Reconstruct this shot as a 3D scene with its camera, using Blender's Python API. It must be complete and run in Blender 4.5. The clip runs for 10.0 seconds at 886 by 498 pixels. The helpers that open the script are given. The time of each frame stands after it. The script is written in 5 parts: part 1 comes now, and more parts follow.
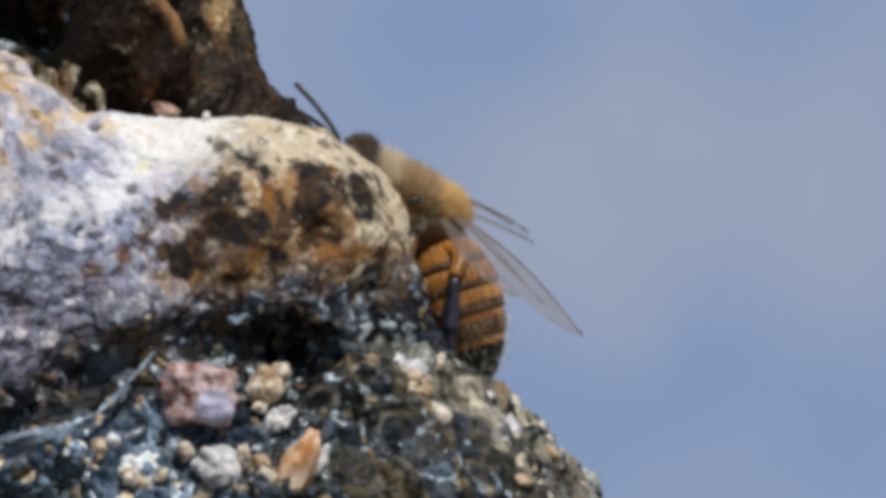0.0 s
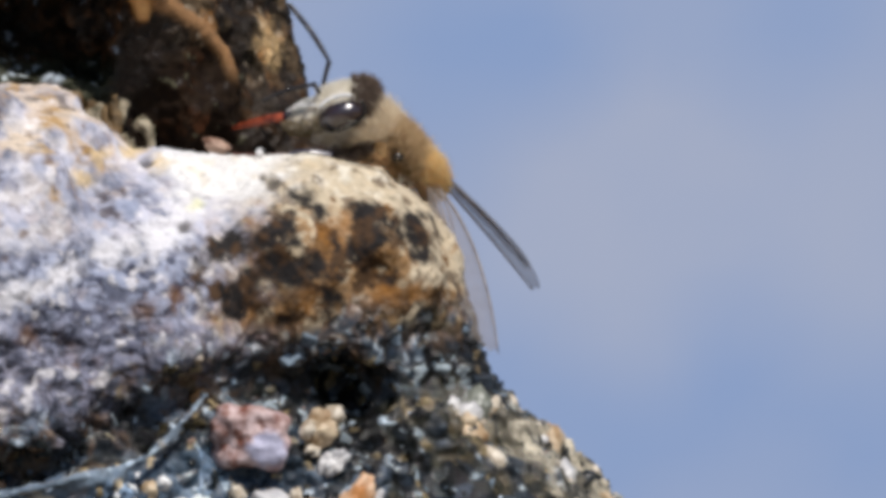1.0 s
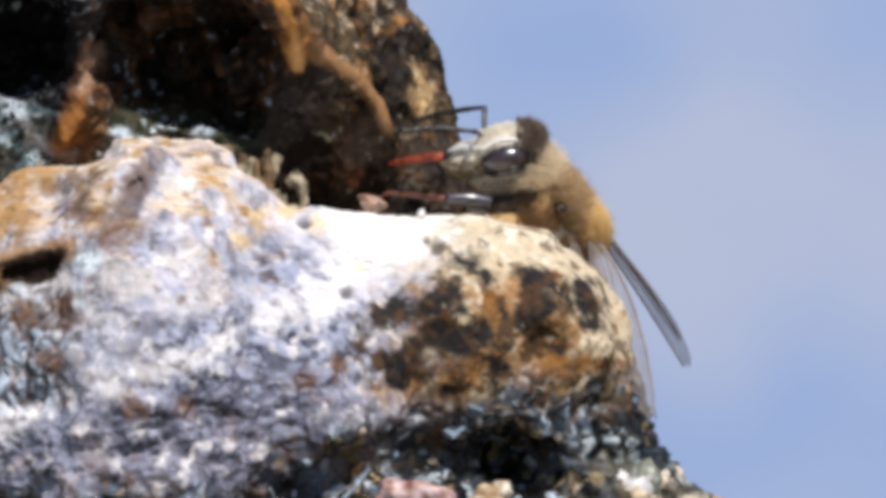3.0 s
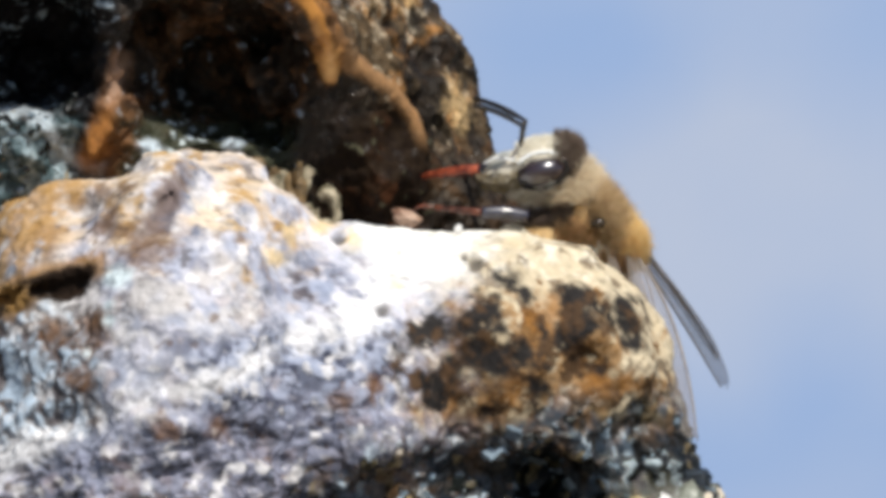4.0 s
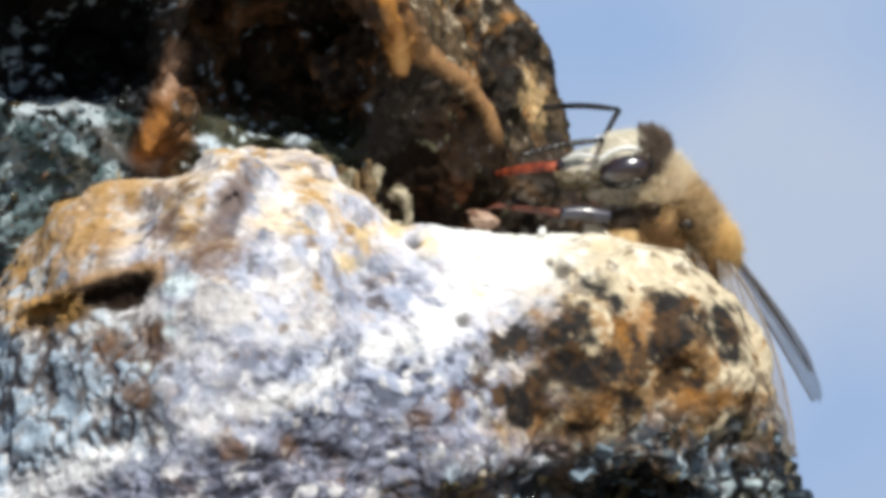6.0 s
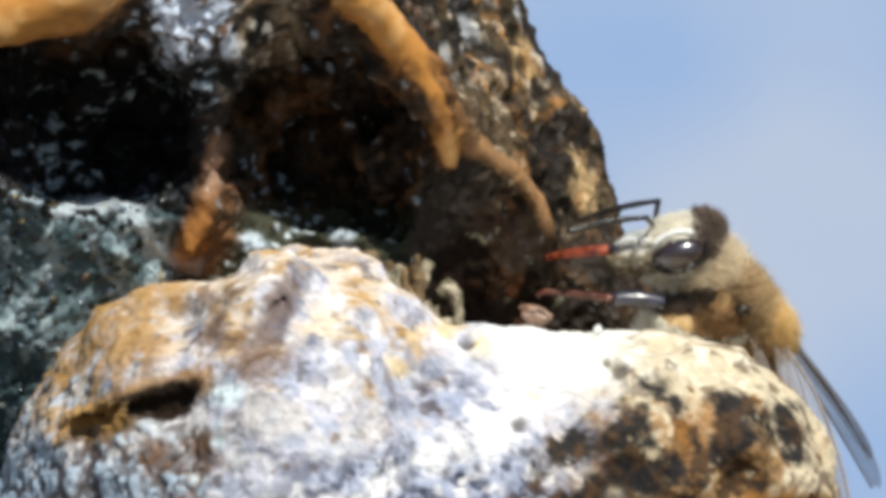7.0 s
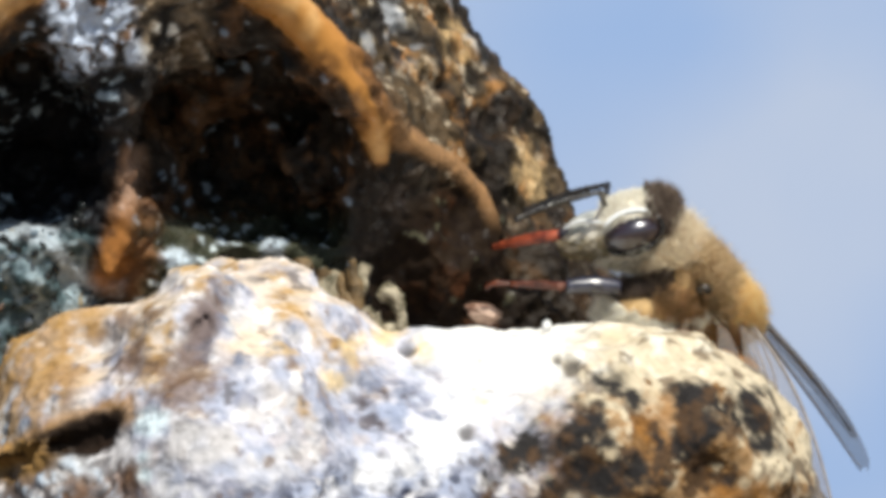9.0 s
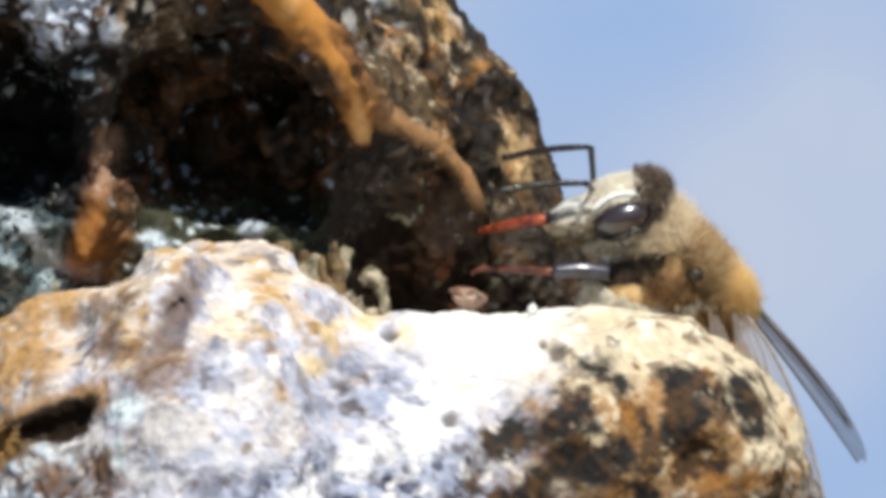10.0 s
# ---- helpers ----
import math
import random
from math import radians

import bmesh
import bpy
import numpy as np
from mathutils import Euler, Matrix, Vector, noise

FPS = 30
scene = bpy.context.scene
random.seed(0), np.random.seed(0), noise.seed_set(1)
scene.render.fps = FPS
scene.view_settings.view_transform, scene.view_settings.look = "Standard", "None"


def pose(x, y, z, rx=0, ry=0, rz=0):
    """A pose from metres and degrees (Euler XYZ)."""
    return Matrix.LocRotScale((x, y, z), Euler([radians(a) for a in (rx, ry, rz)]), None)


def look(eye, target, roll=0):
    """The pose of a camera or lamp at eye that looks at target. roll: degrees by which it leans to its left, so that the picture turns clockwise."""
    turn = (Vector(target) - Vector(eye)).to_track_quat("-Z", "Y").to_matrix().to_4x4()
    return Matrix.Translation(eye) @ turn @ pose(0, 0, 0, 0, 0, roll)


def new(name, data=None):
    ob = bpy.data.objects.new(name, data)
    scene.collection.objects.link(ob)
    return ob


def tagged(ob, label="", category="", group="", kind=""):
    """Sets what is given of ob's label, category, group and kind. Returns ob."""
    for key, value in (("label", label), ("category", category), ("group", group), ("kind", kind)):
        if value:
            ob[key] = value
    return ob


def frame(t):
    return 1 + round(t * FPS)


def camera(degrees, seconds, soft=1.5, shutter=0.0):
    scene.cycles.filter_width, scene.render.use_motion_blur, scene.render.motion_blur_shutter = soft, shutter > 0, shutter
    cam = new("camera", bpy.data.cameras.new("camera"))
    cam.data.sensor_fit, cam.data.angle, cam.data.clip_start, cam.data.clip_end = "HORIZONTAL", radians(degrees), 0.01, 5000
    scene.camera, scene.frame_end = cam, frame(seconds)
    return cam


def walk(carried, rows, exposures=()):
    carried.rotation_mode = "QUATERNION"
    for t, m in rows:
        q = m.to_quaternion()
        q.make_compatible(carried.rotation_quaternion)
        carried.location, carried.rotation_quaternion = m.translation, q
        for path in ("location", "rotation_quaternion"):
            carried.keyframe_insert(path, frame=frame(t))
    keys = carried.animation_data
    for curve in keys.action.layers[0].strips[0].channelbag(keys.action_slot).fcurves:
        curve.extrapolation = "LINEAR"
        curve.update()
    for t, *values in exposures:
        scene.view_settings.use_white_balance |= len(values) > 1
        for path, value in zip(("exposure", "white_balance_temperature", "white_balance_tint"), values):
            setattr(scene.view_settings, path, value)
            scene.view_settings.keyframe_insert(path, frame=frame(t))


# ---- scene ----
cam = camera(6.0, 10.0, soft=4.9)
PATH = [
    (0, (0.017760, -0.339278, -0.008627), (0.011448, -0.017740, -0.004141), 1.523),
    (0.5, (0.017408, -0.335186, -0.007736), (0.011463, -0.013634, -0.003714), 1.728),
    (1, (0.013572, -0.334156, -0.006400), (0.009007, -0.012580, -0.002472), 2.058),
    (1.5, (0.010237, -0.332314, -0.004292), (0.007161, -0.010710, -0.001466), 2.396),
    (2, (0.008432, -0.329823, -0.003207), (0.005443, -0.008214, -0.000809), 2.575),
    (3.3, (0.002421, -0.318171, -0.000511), (0.001987, 0.003460, -0.000001), 2.720),
    (3.5, (0.002896, -0.316732, -0.001072), (0.002092, 0.004897, -0.000066), 2.786),
    (4, (-0.000227, -0.312703, 0.000622), (0.000861, 0.008927, 0.000497), 2.880),
    (4.5, (-0.000051, -0.308545, -0.000117), (0.000562, 0.013085, 0.000625), 2.968),
    (5, (-0.002899, -0.304572, 0.000452), (-0.000812, 0.017053, 0.000615), 2.976),
    (5.2, (-0.002382, -0.302458, -0.000639), (-0.000693, 0.019167, 0.000594), 2.960),
    (6.3, (-0.006347, -0.287387, 0.001190), (-0.001867, 0.034213, 0.000499), 2.823),
    (6.5, (-0.005627, -0.286583, 0.001357), (-0.002338, 0.035031, 0.000633), 2.987),
    (7, (-0.008197, -0.281949, 0.006422), (-0.003353, 0.039633, 0.003443), 2.160),
    (7.5, (-0.005029, -0.277009, 0.005826), (-0.002100, 0.044596, 0.002944), 0.101),
    (8, (-0.004954, -0.271858, 0.007254), (-0.002599, 0.049747, 0.003877), -1.574),
    (8.5, (-0.002428, -0.267821, 0.006771), (-0.002020, 0.053795, 0.003599), -1.924),
    (9, (-0.001776, -0.264621, 0.006847), (-0.001821, 0.056989, 0.003162), -1.975),
    (9.5, (-0.000964, -0.260699, 0.006379), (-0.001742, 0.060909, 0.002556), -1.989),
    (10, (-0.000649, -0.257996, 0.005603), (-0.001464, 0.063621, 0.002655), -2.051),
]
walk(cam, [(t, look(eye, target, roll)) for t, eye, target, roll in PATH],
     [(0, -0.25, 6350, 11), (1, -0.06, 6400, 13), (2, 0.14, 6250, 20), (3.5, 0.30, 6550, 10), (5, 0.38, 6560, 7), (6.5, 0.40, 6550, 5), (8, 0.43, 6540, 5), (10, 0.43, 6560, 7)])

# ---- world and light ----
MM = 0.001
SUN_AZ, SUN_EL = 26.0, 58.0          # degrees: bearing from the viewer's side towards +x, and height
world = bpy.data.worlds.new("sky")
scene.world = world
world.use_nodes = True
wn = world.node_tree.nodes
sky = wn.new("ShaderNodeTexSky")
sky.sky_type, sky.sun_disc = "NISHITA", False
sky.sun_elevation, sky.sun_rotation = radians(SUN_EL), radians(180 - SUN_AZ)
wn["Background"].inputs[1].default_value = 0.062
world.node_tree.links.new(sky.outputs[0], wn["Background"].inputs[0])
sun_dir = Vector((math.sin(radians(SUN_AZ)) * math.cos(radians(SUN_EL)), -math.cos(radians(SUN_AZ)) * math.cos(radians(SUN_EL)), math.sin(radians(SUN_EL))))
lamp = bpy.data.lights.new("sun", "SUN")
lamp.energy, lamp.angle, lamp.color = 4.15, radians(1.0), (1.0, 0.95, 0.86)
sun = new("sun", lamp)
sun.matrix_world = look(sun_dir, (0, 0, 0))


# ---- noise and shapes, in millimetres ----
def lattice(seed):
    return np.random.RandomState(seed).rand(32, 32, 32).astype(np.float32)


LATTICES = [lattice(s) for s in range(40)]


def vnoise(p, size, seed):
    """Smooth noise of about -1 to 1 whose lumps are size wide."""
    q = p / np.float32(size) + np.float32(7.3 * seed)
    i = np.floor(q).astype(np.int32)
    f = (q - i).astype(np.float32)
    f = f * f * (3 - 2 * f)
    tab = LATTICES[seed % 40]
    i &= 31
    j = (i + 1) & 31
    x0, y0, z0, x1, y1, z1 = i[..., 0], i[..., 1], i[..., 2], j[..., 0], j[..., 1], j[..., 2]
    fx, fy, fz = f[..., 0], f[..., 1], f[..., 2]
    a = tab[x0, y0, z0] * (1 - fx) + tab[x1, y0, z0] * fx
    b = tab[x0, y1, z0] * (1 - fx) + tab[x1, y1, z0] * fx
    c = tab[x0, y0, z1] * (1 - fx) + tab[x1, y0, z1] * fx
    d = tab[x0, y1, z1] * (1 - fx) + tab[x1, y1, z1] * fx
    a = a * (1 - fy) + b * fy
    c = c * (1 - fy) + d * fy
    return (a * (1 - fz) + c * fz) * 2 - 1


def fbm(p, size, seed, octaves=3, fall=0.5):
    out, amp, total = 0, 1.0, 0
    for o in range(octaves):
        out = out + amp * vnoise(p, size / 2 ** o, seed + o)
        total += amp
        amp *= fall
    return out / total


def cells(p, size, seed):
    """Nearest and second-nearest distance to scattered seeds (in cell sizes) and a random number for each cell."""
    q = p / np.float32(size)
    base = np.floor(q).astype(np.int32)
    f1 = np.full(len(p), 9.0, np.float32)
    f2 = np.full(len(p), 9.0, np.float32)
    who = np.zeros(len(p), np.float32)
    ta, tb, tc, td = (LATTICES[(seed + k) % 40] for k in range(4))
    for dx in (-1, 0, 1):
        for dy in (-1, 0, 1):
            for dz in (-1, 0, 1):
                c = base + np.array((dx, dy, dz), np.int32)
                m = c & 31
                ix = (m[:, 0], m[:, 1], m[:, 2])
                s = c + np.stack((ta[ix], tb[ix], tc[ix]), 1)
                d = np.sqrt(((s - q) ** 2).sum(1))
                near = d < f1
                f2 = np.where(near, f1, np.minimum(f2, d))
                who = np.where(near, td[ix], who)
                f1 = np.where(near, d, f1)
    return f1, f2, who


def sstep(a, b, x):
    t = np.clip((x - a) / (b - a), 0, 1)
    return t * t * (3 - 2 * t)


def smin(a, b, k):
    h = np.clip(0.5 + 0.5 * (b - a) / k, 0, 1)
    return b + (a - b) * h - k * h * (1 - h)


def smax(a, b, k):
    return -smin(-a, -b, k)


def ellipsoid(p, centre, radii, power=2.0):
    q = np.abs((p - np.array(centre, np.float32)) / np.array(radii, np.float32))
    return ((q ** power).sum(-1) ** (1 / power) - 1) * min(radii)


def capsule(p, a, b, ra, rb):
    a, b = np.array(a, np.float32), np.array(b, np.float32)
    d = b - a
    h = np.clip(((p - a) @ d) / (d @ d), 0, 1)
    return np.sqrt(((p - a - h[..., None] * d) ** 2).sum(-1)) - (ra + (rb - ra) * h)


def chain(p, knots):
    """Union of capsules through knots (x, y, z, radius)."""
    out = None
    for a, b in zip(knots, knots[1:]):
        c = capsule(p, a[:3], b[:3], a[3], b[3])
        out = c if out is None else np.minimum(out, c)
    return out


def surface(field, low, high, step):
    """Vertices and quads where field(points) crosses zero, by surface nets."""
    axes = [np.arange(l, h + step / 2, step, dtype=np.float32) for l, h in zip(low, high)]
    grid = np.stack(np.meshgrid(*axes, indexing="ij"), -1)
    v = np.empty(grid.shape[:3], np.float32)
    for k in range(len(axes[0])):
        v[k] = field(grid[k])
    v[0], v[-1], v[:, 0], v[:, -1], v[:, :, 0], v[:, :, -1] = 1, 1, 1, 1, 1, 1
    neg = v < 0
    shape = [n - 1 for n in v.shape]
    total, count = np.zeros((*shape, 3), np.float32), np.zeros(shape, np.float32)
    corners = [(i, j, k) for i in (0, 1) for j in (0, 1) for k in (0, 1)]

    def at(arr, c):
        return arr[c[0]:c[0] + shape[0], c[1]:c[1] + shape[1], c[2]:c[2] + shape[2]]

    for c in corners:
        for ax in range(3):
            if c[ax]:
                continue
            d = list(c)
            d[ax] = 1
            va, vb = at(v, c), at(v, d)
            cross = at(neg, c) != at(neg, d)
            t = np.where(cross, va / np.where(cross, va - vb, 1), 0)
            for k in range(3):
                total[..., k] += np.where(cross, c[k] + (t if k == ax else 0), 0)
            count += cross
    live = count > 0
    number = np.full(shape, -1, np.int64)
    number[live] = np.arange(live.sum())
    idx = np.argwhere(live)
    verts = (idx + total[live] / count[live][:, None]) * step + np.array(low)
    quads = []
    for ax in range(3):
        u, w = (ax + 1) % 3, (ax + 2) % 3
        a = [slice(None)] * 3
        b = [slice(None)] * 3
        a[ax], b[ax] = slice(0, -1), slice(1, None)
        cross = neg[tuple(a)] != neg[tuple(b)]
        at_ = np.argwhere(cross)
        ok = (at_[:, u] > 0) & (at_[:, w] > 0) & (at_[:, u] < shape[u]) & (at_[:, w] < shape[w])
        at_ = at_[ok]
        inside = neg[tuple(at_.T)]

        def cell(du, dw):
            c = at_.copy()
            c[:, u] -= du
            c[:, w] -= dw
            return number[tuple(c.T)]

        q = np.stack((cell(1, 1), cell(0, 1), cell(0, 0), cell(1, 0)), 1)
        q[~inside] = q[~inside][:, ::-1]
        quads.append(q)
    return verts.astype(np.float32), np.concatenate(quads)


def split(verts, quads):
    """Each quad in four."""
    e = np.concatenate([np.stack((quads[:, k], quads[:, (k + 1) % 4]), 1) for k in range(4)])
    e.sort(1)
    uniq, inv = np.unique(e[:, 0] * np.int64(len(verts)) + e[:, 1], return_inverse=True)
    a, b = uniq // len(verts), uniq % len(verts)
    n, m = len(verts), len(quads)
    mids = (verts[a] + verts[b]) / 2
    cen = verts[quads].mean(1)
    em = (inv + n).reshape(4, m)
    c = np.arange(m) + n + len(mids)
    out = [np.stack((quads[:, k], em[k], c, em[k - 1]), 1) for k in range(4)]
    return np.concatenate((verts, mids, cen)), np.concatenate(out)


def normals_of(verts, quads):
    d = np.cross(verts[quads[:, 2]] - verts[quads[:, 0]], verts[quads[:, 3]] - verts[quads[:, 1]])
    out = np.zeros_like(verts)
    for k in range(4):
        np.add.at(out, quads[:, k], d)
    return out / np.maximum(np.linalg.norm(out, axis=1, keepdims=True), 1e-9)


def mesh_from(name, verts, quads, colours=None, wet=None, calm=None):
    """A smooth mesh from arrays in millimetres, with a colour and a wetness for each corner point."""
    me = bpy.data.meshes.new(name)
    me.vertices.add(len(verts))
    me.vertices.foreach_set("co", (verts * MM).astype(np.float32).ravel())
    me.loops.add(quads.size)
    me.loops.foreach_set("vertex_index", quads.astype(np.int32).ravel())
    me.polygons.add(len(quads))
    me.polygons.foreach_set("loop_start", np.arange(0, quads.size, 4, dtype=np.int32))
    me.polygons.foreach_set("use_smooth", np.ones(len(quads), bool))
    me.update(calc_edges=True)
    if colours is not None:
        layer = me.attributes.new("stone", "FLOAT_COLOR", "POINT")
        layer.data.foreach_set("color", np.concatenate((colours, np.ones((len(verts), 1))), 1).astype(np.float32).ravel())
        layer = me.attributes.new("wet", "FLOAT", "POINT")
        layer.data.foreach_set("value", wet.astype(np.float32))
        layer = me.attributes.new("calm", "FLOAT", "POINT")
        layer.data.foreach_set("value", calm.astype(np.float32))
    return me


# ---- materials ----
def material(name, rough=0.6, colour=(0.5, 0.5, 0.5), metal=0.0, spec=0.5):
    m = bpy.data.materials.new(name)
    m.use_nodes = True
    b = m.node_tree.nodes["Principled BSDF"]
    b.inputs["Base Color"].default_value = (*colour, 1)
    b.inputs["Roughness"].default_value, b.inputs["Metallic"].default_value = rough, metal
    b.inputs["Specular IOR Level"].default_value = spec
    return m, m.node_tree.nodes, m.node_tree.links, b


def mottled(name, dark, light, size, rough=0.5, bump=0.3, fine=None, spec=0.5):
    """Two colours mixed by noise of that size in millimetres, with a fine relief."""
    m, n, l, b = material(name, rough, spec=spec)
    co = n.new("ShaderNodeTexCoord")
    nz = n.new("ShaderNodeTexNoise")
    nz.inputs["Scale"].default_value, nz.inputs["Detail"].default_value = 1 / (size * MM), 5
    mix = n.new("ShaderNodeValToRGB")
    mix.color_ramp.elements[0].position, mix.color_ramp.elements[1].position = 0.35, 0.65
    mix.color_ramp.elements[0].color, mix.color_ramp.elements[1].color = (*dark, 1), (*light, 1)
    nf = n.new("ShaderNodeTexNoise")
    nf.inputs["Scale"].default_value, nf.inputs["Detail"].default_value = 1 / ((fine or size * 0.2) * MM), 3
    bp = n.new("ShaderNodeBump")
    bp.inputs["Strength"].default_value, bp.inputs["Distance"].default_value = bump, 0.1 * MM
    l.new(co.outputs["Object"], nz.inputs["Vector"])
    l.new(co.outputs["Object"], nf.inputs["Vector"])
    l.new(nz.outputs["Fac"], mix.inputs["Fac"])
    l.new(mix.outputs["Color"], b.inputs["Base Color"])
    l.new(nf.outputs["Fac"], bp.inputs["Height"])
    l.new(bp.outputs["Normal"], b.inputs["Normal"])
    return m


def stone_material():
    """Stone whose stains are carried by the mesh, with finer grain, wet gloss and relief on top."""
    m, n, l, b = material("weathered_stone", 0.6)
    at = n.new("ShaderNodeAttribute")
    at.attribute_name = "stone"
    wet = n.new("ShaderNodeAttribute")
    wet.attribute_name = "wet"
    co = n.new("ShaderNodeTexCoord")
    grain = n.new("ShaderNodeTexNoise")
    grain.inputs["Scale"].default_value, grain.inputs["Detail"].default_value, grain.inputs["Roughness"].default_value = 1 / (0.35 * MM), 6, 0.7
    ramp = n.new("ShaderNodeMapRange")
    ramp.inputs["From Min"].default_value, ramp.inputs["From Max"].default_value = 0.3, 0.7
    ramp.inputs["To Min"].default_value, ramp.inputs["To Max"].default_value = 0.80, 1.15
    calm = n.new("ShaderNodeAttribute")
    calm.attribute_name = "calm"
    even = n.new("ShaderNodeMix")
    even.inputs["B"].default_value = 1.0
    inv = n.new("ShaderNodeMath")
    inv.operation = "SUBTRACT"
    inv.inputs[0].default_value = 0.7
    mul = n.new("ShaderNodeVectorMath")
    mul.operation = "SCALE"
    gloss = n.new("ShaderNodeMapRange")
    gloss.inputs["To Min"].default_value, gloss.inputs["To Max"].default_value = 0.08, 0.45
    rough = n.new("ShaderNodeMapRange")
    rough.inputs["To Min"].default_value, rough.inputs["To Max"].default_value = 0.75, 0.14
    bp = n.new("ShaderNodeBump")
    bp.inputs["Strength"].default_value, bp.inputs["Distance"].default_value = 0.6, 0.12 * MM
    l.new(co.outputs["Object"], grain.inputs["Vector"])
    l.new(grain.outputs["Fac"], ramp.inputs["Value"])
    l.new(at.outputs["Color"], mul.inputs[0])
    speck = n.new("ShaderNodeTexNoise")
    speck.inputs["Scale"].default_value, speck.inputs["Detail"].default_value = 1 / (0.30 * MM), 2.5
    drop = n.new("ShaderNodeMapRange")
    drop.interpolation_type = "SMOOTHSTEP"
    drop.inputs["From Min"].default_value, drop.inputs["From Max"].default_value = 0.58, 0.70
    drop.inputs["To Min"].default_value, drop.inputs["To Max"].default_value = 1.0, 0.68
    both = n.new("ShaderNodeMath")
    both.operation = "MULTIPLY"
    l.new(co.outputs["Object"], speck.inputs["Vector"])
    l.new(speck.outputs["Fac"], drop.inputs["Value"])
    l.new(ramp.outputs["Result"], both.inputs[0])
    l.new(drop.outputs["Result"], both.inputs[1])
    l.new(both.outputs[0], even.inputs["A"])
    l.new(calm.outputs["Fac"], even.inputs["Factor"])
    l.new(calm.outputs["Fac"], inv.inputs[1])
    l.new(inv.outputs[0], bp.inputs["Strength"])
    l.new(even.outputs["Result"], mul.inputs["Scale"])
    l.new(mul.outputs["Vector"], b.inputs["Base Color"])
    l.new(wet.outputs["Fac"], rough.inputs["Value"])
    l.new(rough.outputs["Result"], b.inputs["Roughness"])
    l.new(wet.outputs["Fac"], gloss.inputs["Value"])
    l.new(gloss.outputs["Result"], b.inputs["Specular IOR Level"])
    l.new(grain.outputs["Fac"], bp.inputs["Height"])
    l.new(bp.outputs["Normal"], b.inputs["Normal"])
    return m


STONE = stone_material()


# ---- the distance behind ----
PALE_HAZE = [(15, 5, 5), (20.5, 2.5, 5), (18, -5, 4), (32, 8, 6), (33, -1, 5), (20, 8, 4), (26, 3, 5), (12, 1, 5)]
BLUE_HAZE = [(24, -8.5, 4), (17, -12, 5), (33, -11, 6), (5, 13, 6), (12, 13, 4), (28, 15, 5), (9, -9, 5)]


def backdrop():
    """Out-of-focus distance: pale haze with bluer gaps."""
    m = bpy.data.materials.new("hazy_distance")
    m.use_nodes = True
    n, l = m.node_tree.nodes, m.node_tree.links
    n.remove(n["Principled BSDF"])
    em = n.new("ShaderNodeEmission")
    at = n.new("ShaderNodeAttribute")
    at.attribute_name = "haze"
    em.inputs["Strength"].default_value = 1.0
    l.new(at.outputs["Color"], em.inputs["Color"])
    l.new(em.outputs["Emission"], n["Material Output"].inputs["Surface"])
    bm = bmesh.new()
    bmesh.ops.create_grid(bm, x_segments=90, y_segments=90, size=0.06)
    me = bpy.data.meshes.new("backdrop")
    bm.to_mesh(me)
    bm.free()
    p = np.array([w.co for w in me.vertices], np.float32) / MM
    pale, blue = np.zeros(len(p)), np.zeros(len(p))
    for out, spots in ((pale, PALE_HAZE), (blue, BLUE_HAZE)):
        for x, z, r in spots:
            out += np.exp(-((p[:, 0] - x) ** 2 + (p[:, 1] - z) ** 2) / r ** 2)
    t = np.clip(0.50 + 0.27 * np.minimum(pale, 1.3) - 0.28 * np.minimum(blue, 1.2) + 0.10 * fbm(p, 9.0, 4, 2) + 0.05 * fbm(p, 2.5, 6, 2), 0, 1)[:, None]
    tint = np.array((0.235, 0.345, 0.575)) * (1 - t) + np.array((0.40, 0.445, 0.56)) * t
    layer = me.attributes.new("haze", "FLOAT_COLOR", "POINT")
    layer.data.foreach_set("color", np.concatenate((tint, np.ones((len(p), 1))), 1).astype(np.float32).ravel())
    me.materials.append(m)
    ob = new("backdrop", me)
    ob.matrix_world = pose(0, 0.2, 0, 90, 0, 0)
    return tagged(ob, "blurred pale blue distance behind the stones", "backdrop", kind="structure")


backdrop()


def ground():
    """Plain dark earth under the stones, out to the horizon."""
    bm = bmesh.new()
    bmesh.ops.create_grid(bm, x_segments=40, y_segments=40, size=400)
    me = bpy.data.meshes.new("ground")
    bm.to_mesh(me)
    bm.free()
    me.materials.append(mottled("dark_earth", (0.05, 0.045, 0.035), (0.13, 0.11, 0.085), 8.0, 0.85, 0.8))
    ob = new("ground", me)
    ob.matrix_world = pose(0, 0, -0.0252, 0, 0, 0)
    return tagged(ob, "dark bare earth under the stones", "ground", kind="structure")


ground()


# ---- parts and tubes ----
def part(name, me, mat, parent, label=""):
    """Links a mesh as one part of a thing or of a part."""
    for m in mat if isinstance(mat, (list, tuple)) else (mat,):
        me.materials.append(m)
    ob = new(name, me)
    ob.parent = parent
    return tagged(ob, label)


def data_mesh(name, verts, faces, smooth=True, slots=None):
    me = bpy.data.meshes.new(name)
    me.from_pydata([tuple(c * MM for c in v) for v in verts], [], faces)
    me.polygons.foreach_set("use_smooth", [smooth] * len(me.polygons))
    if slots is not None:
        me.polygons.foreach_set("material_index", slots)
    me.update()
    return me


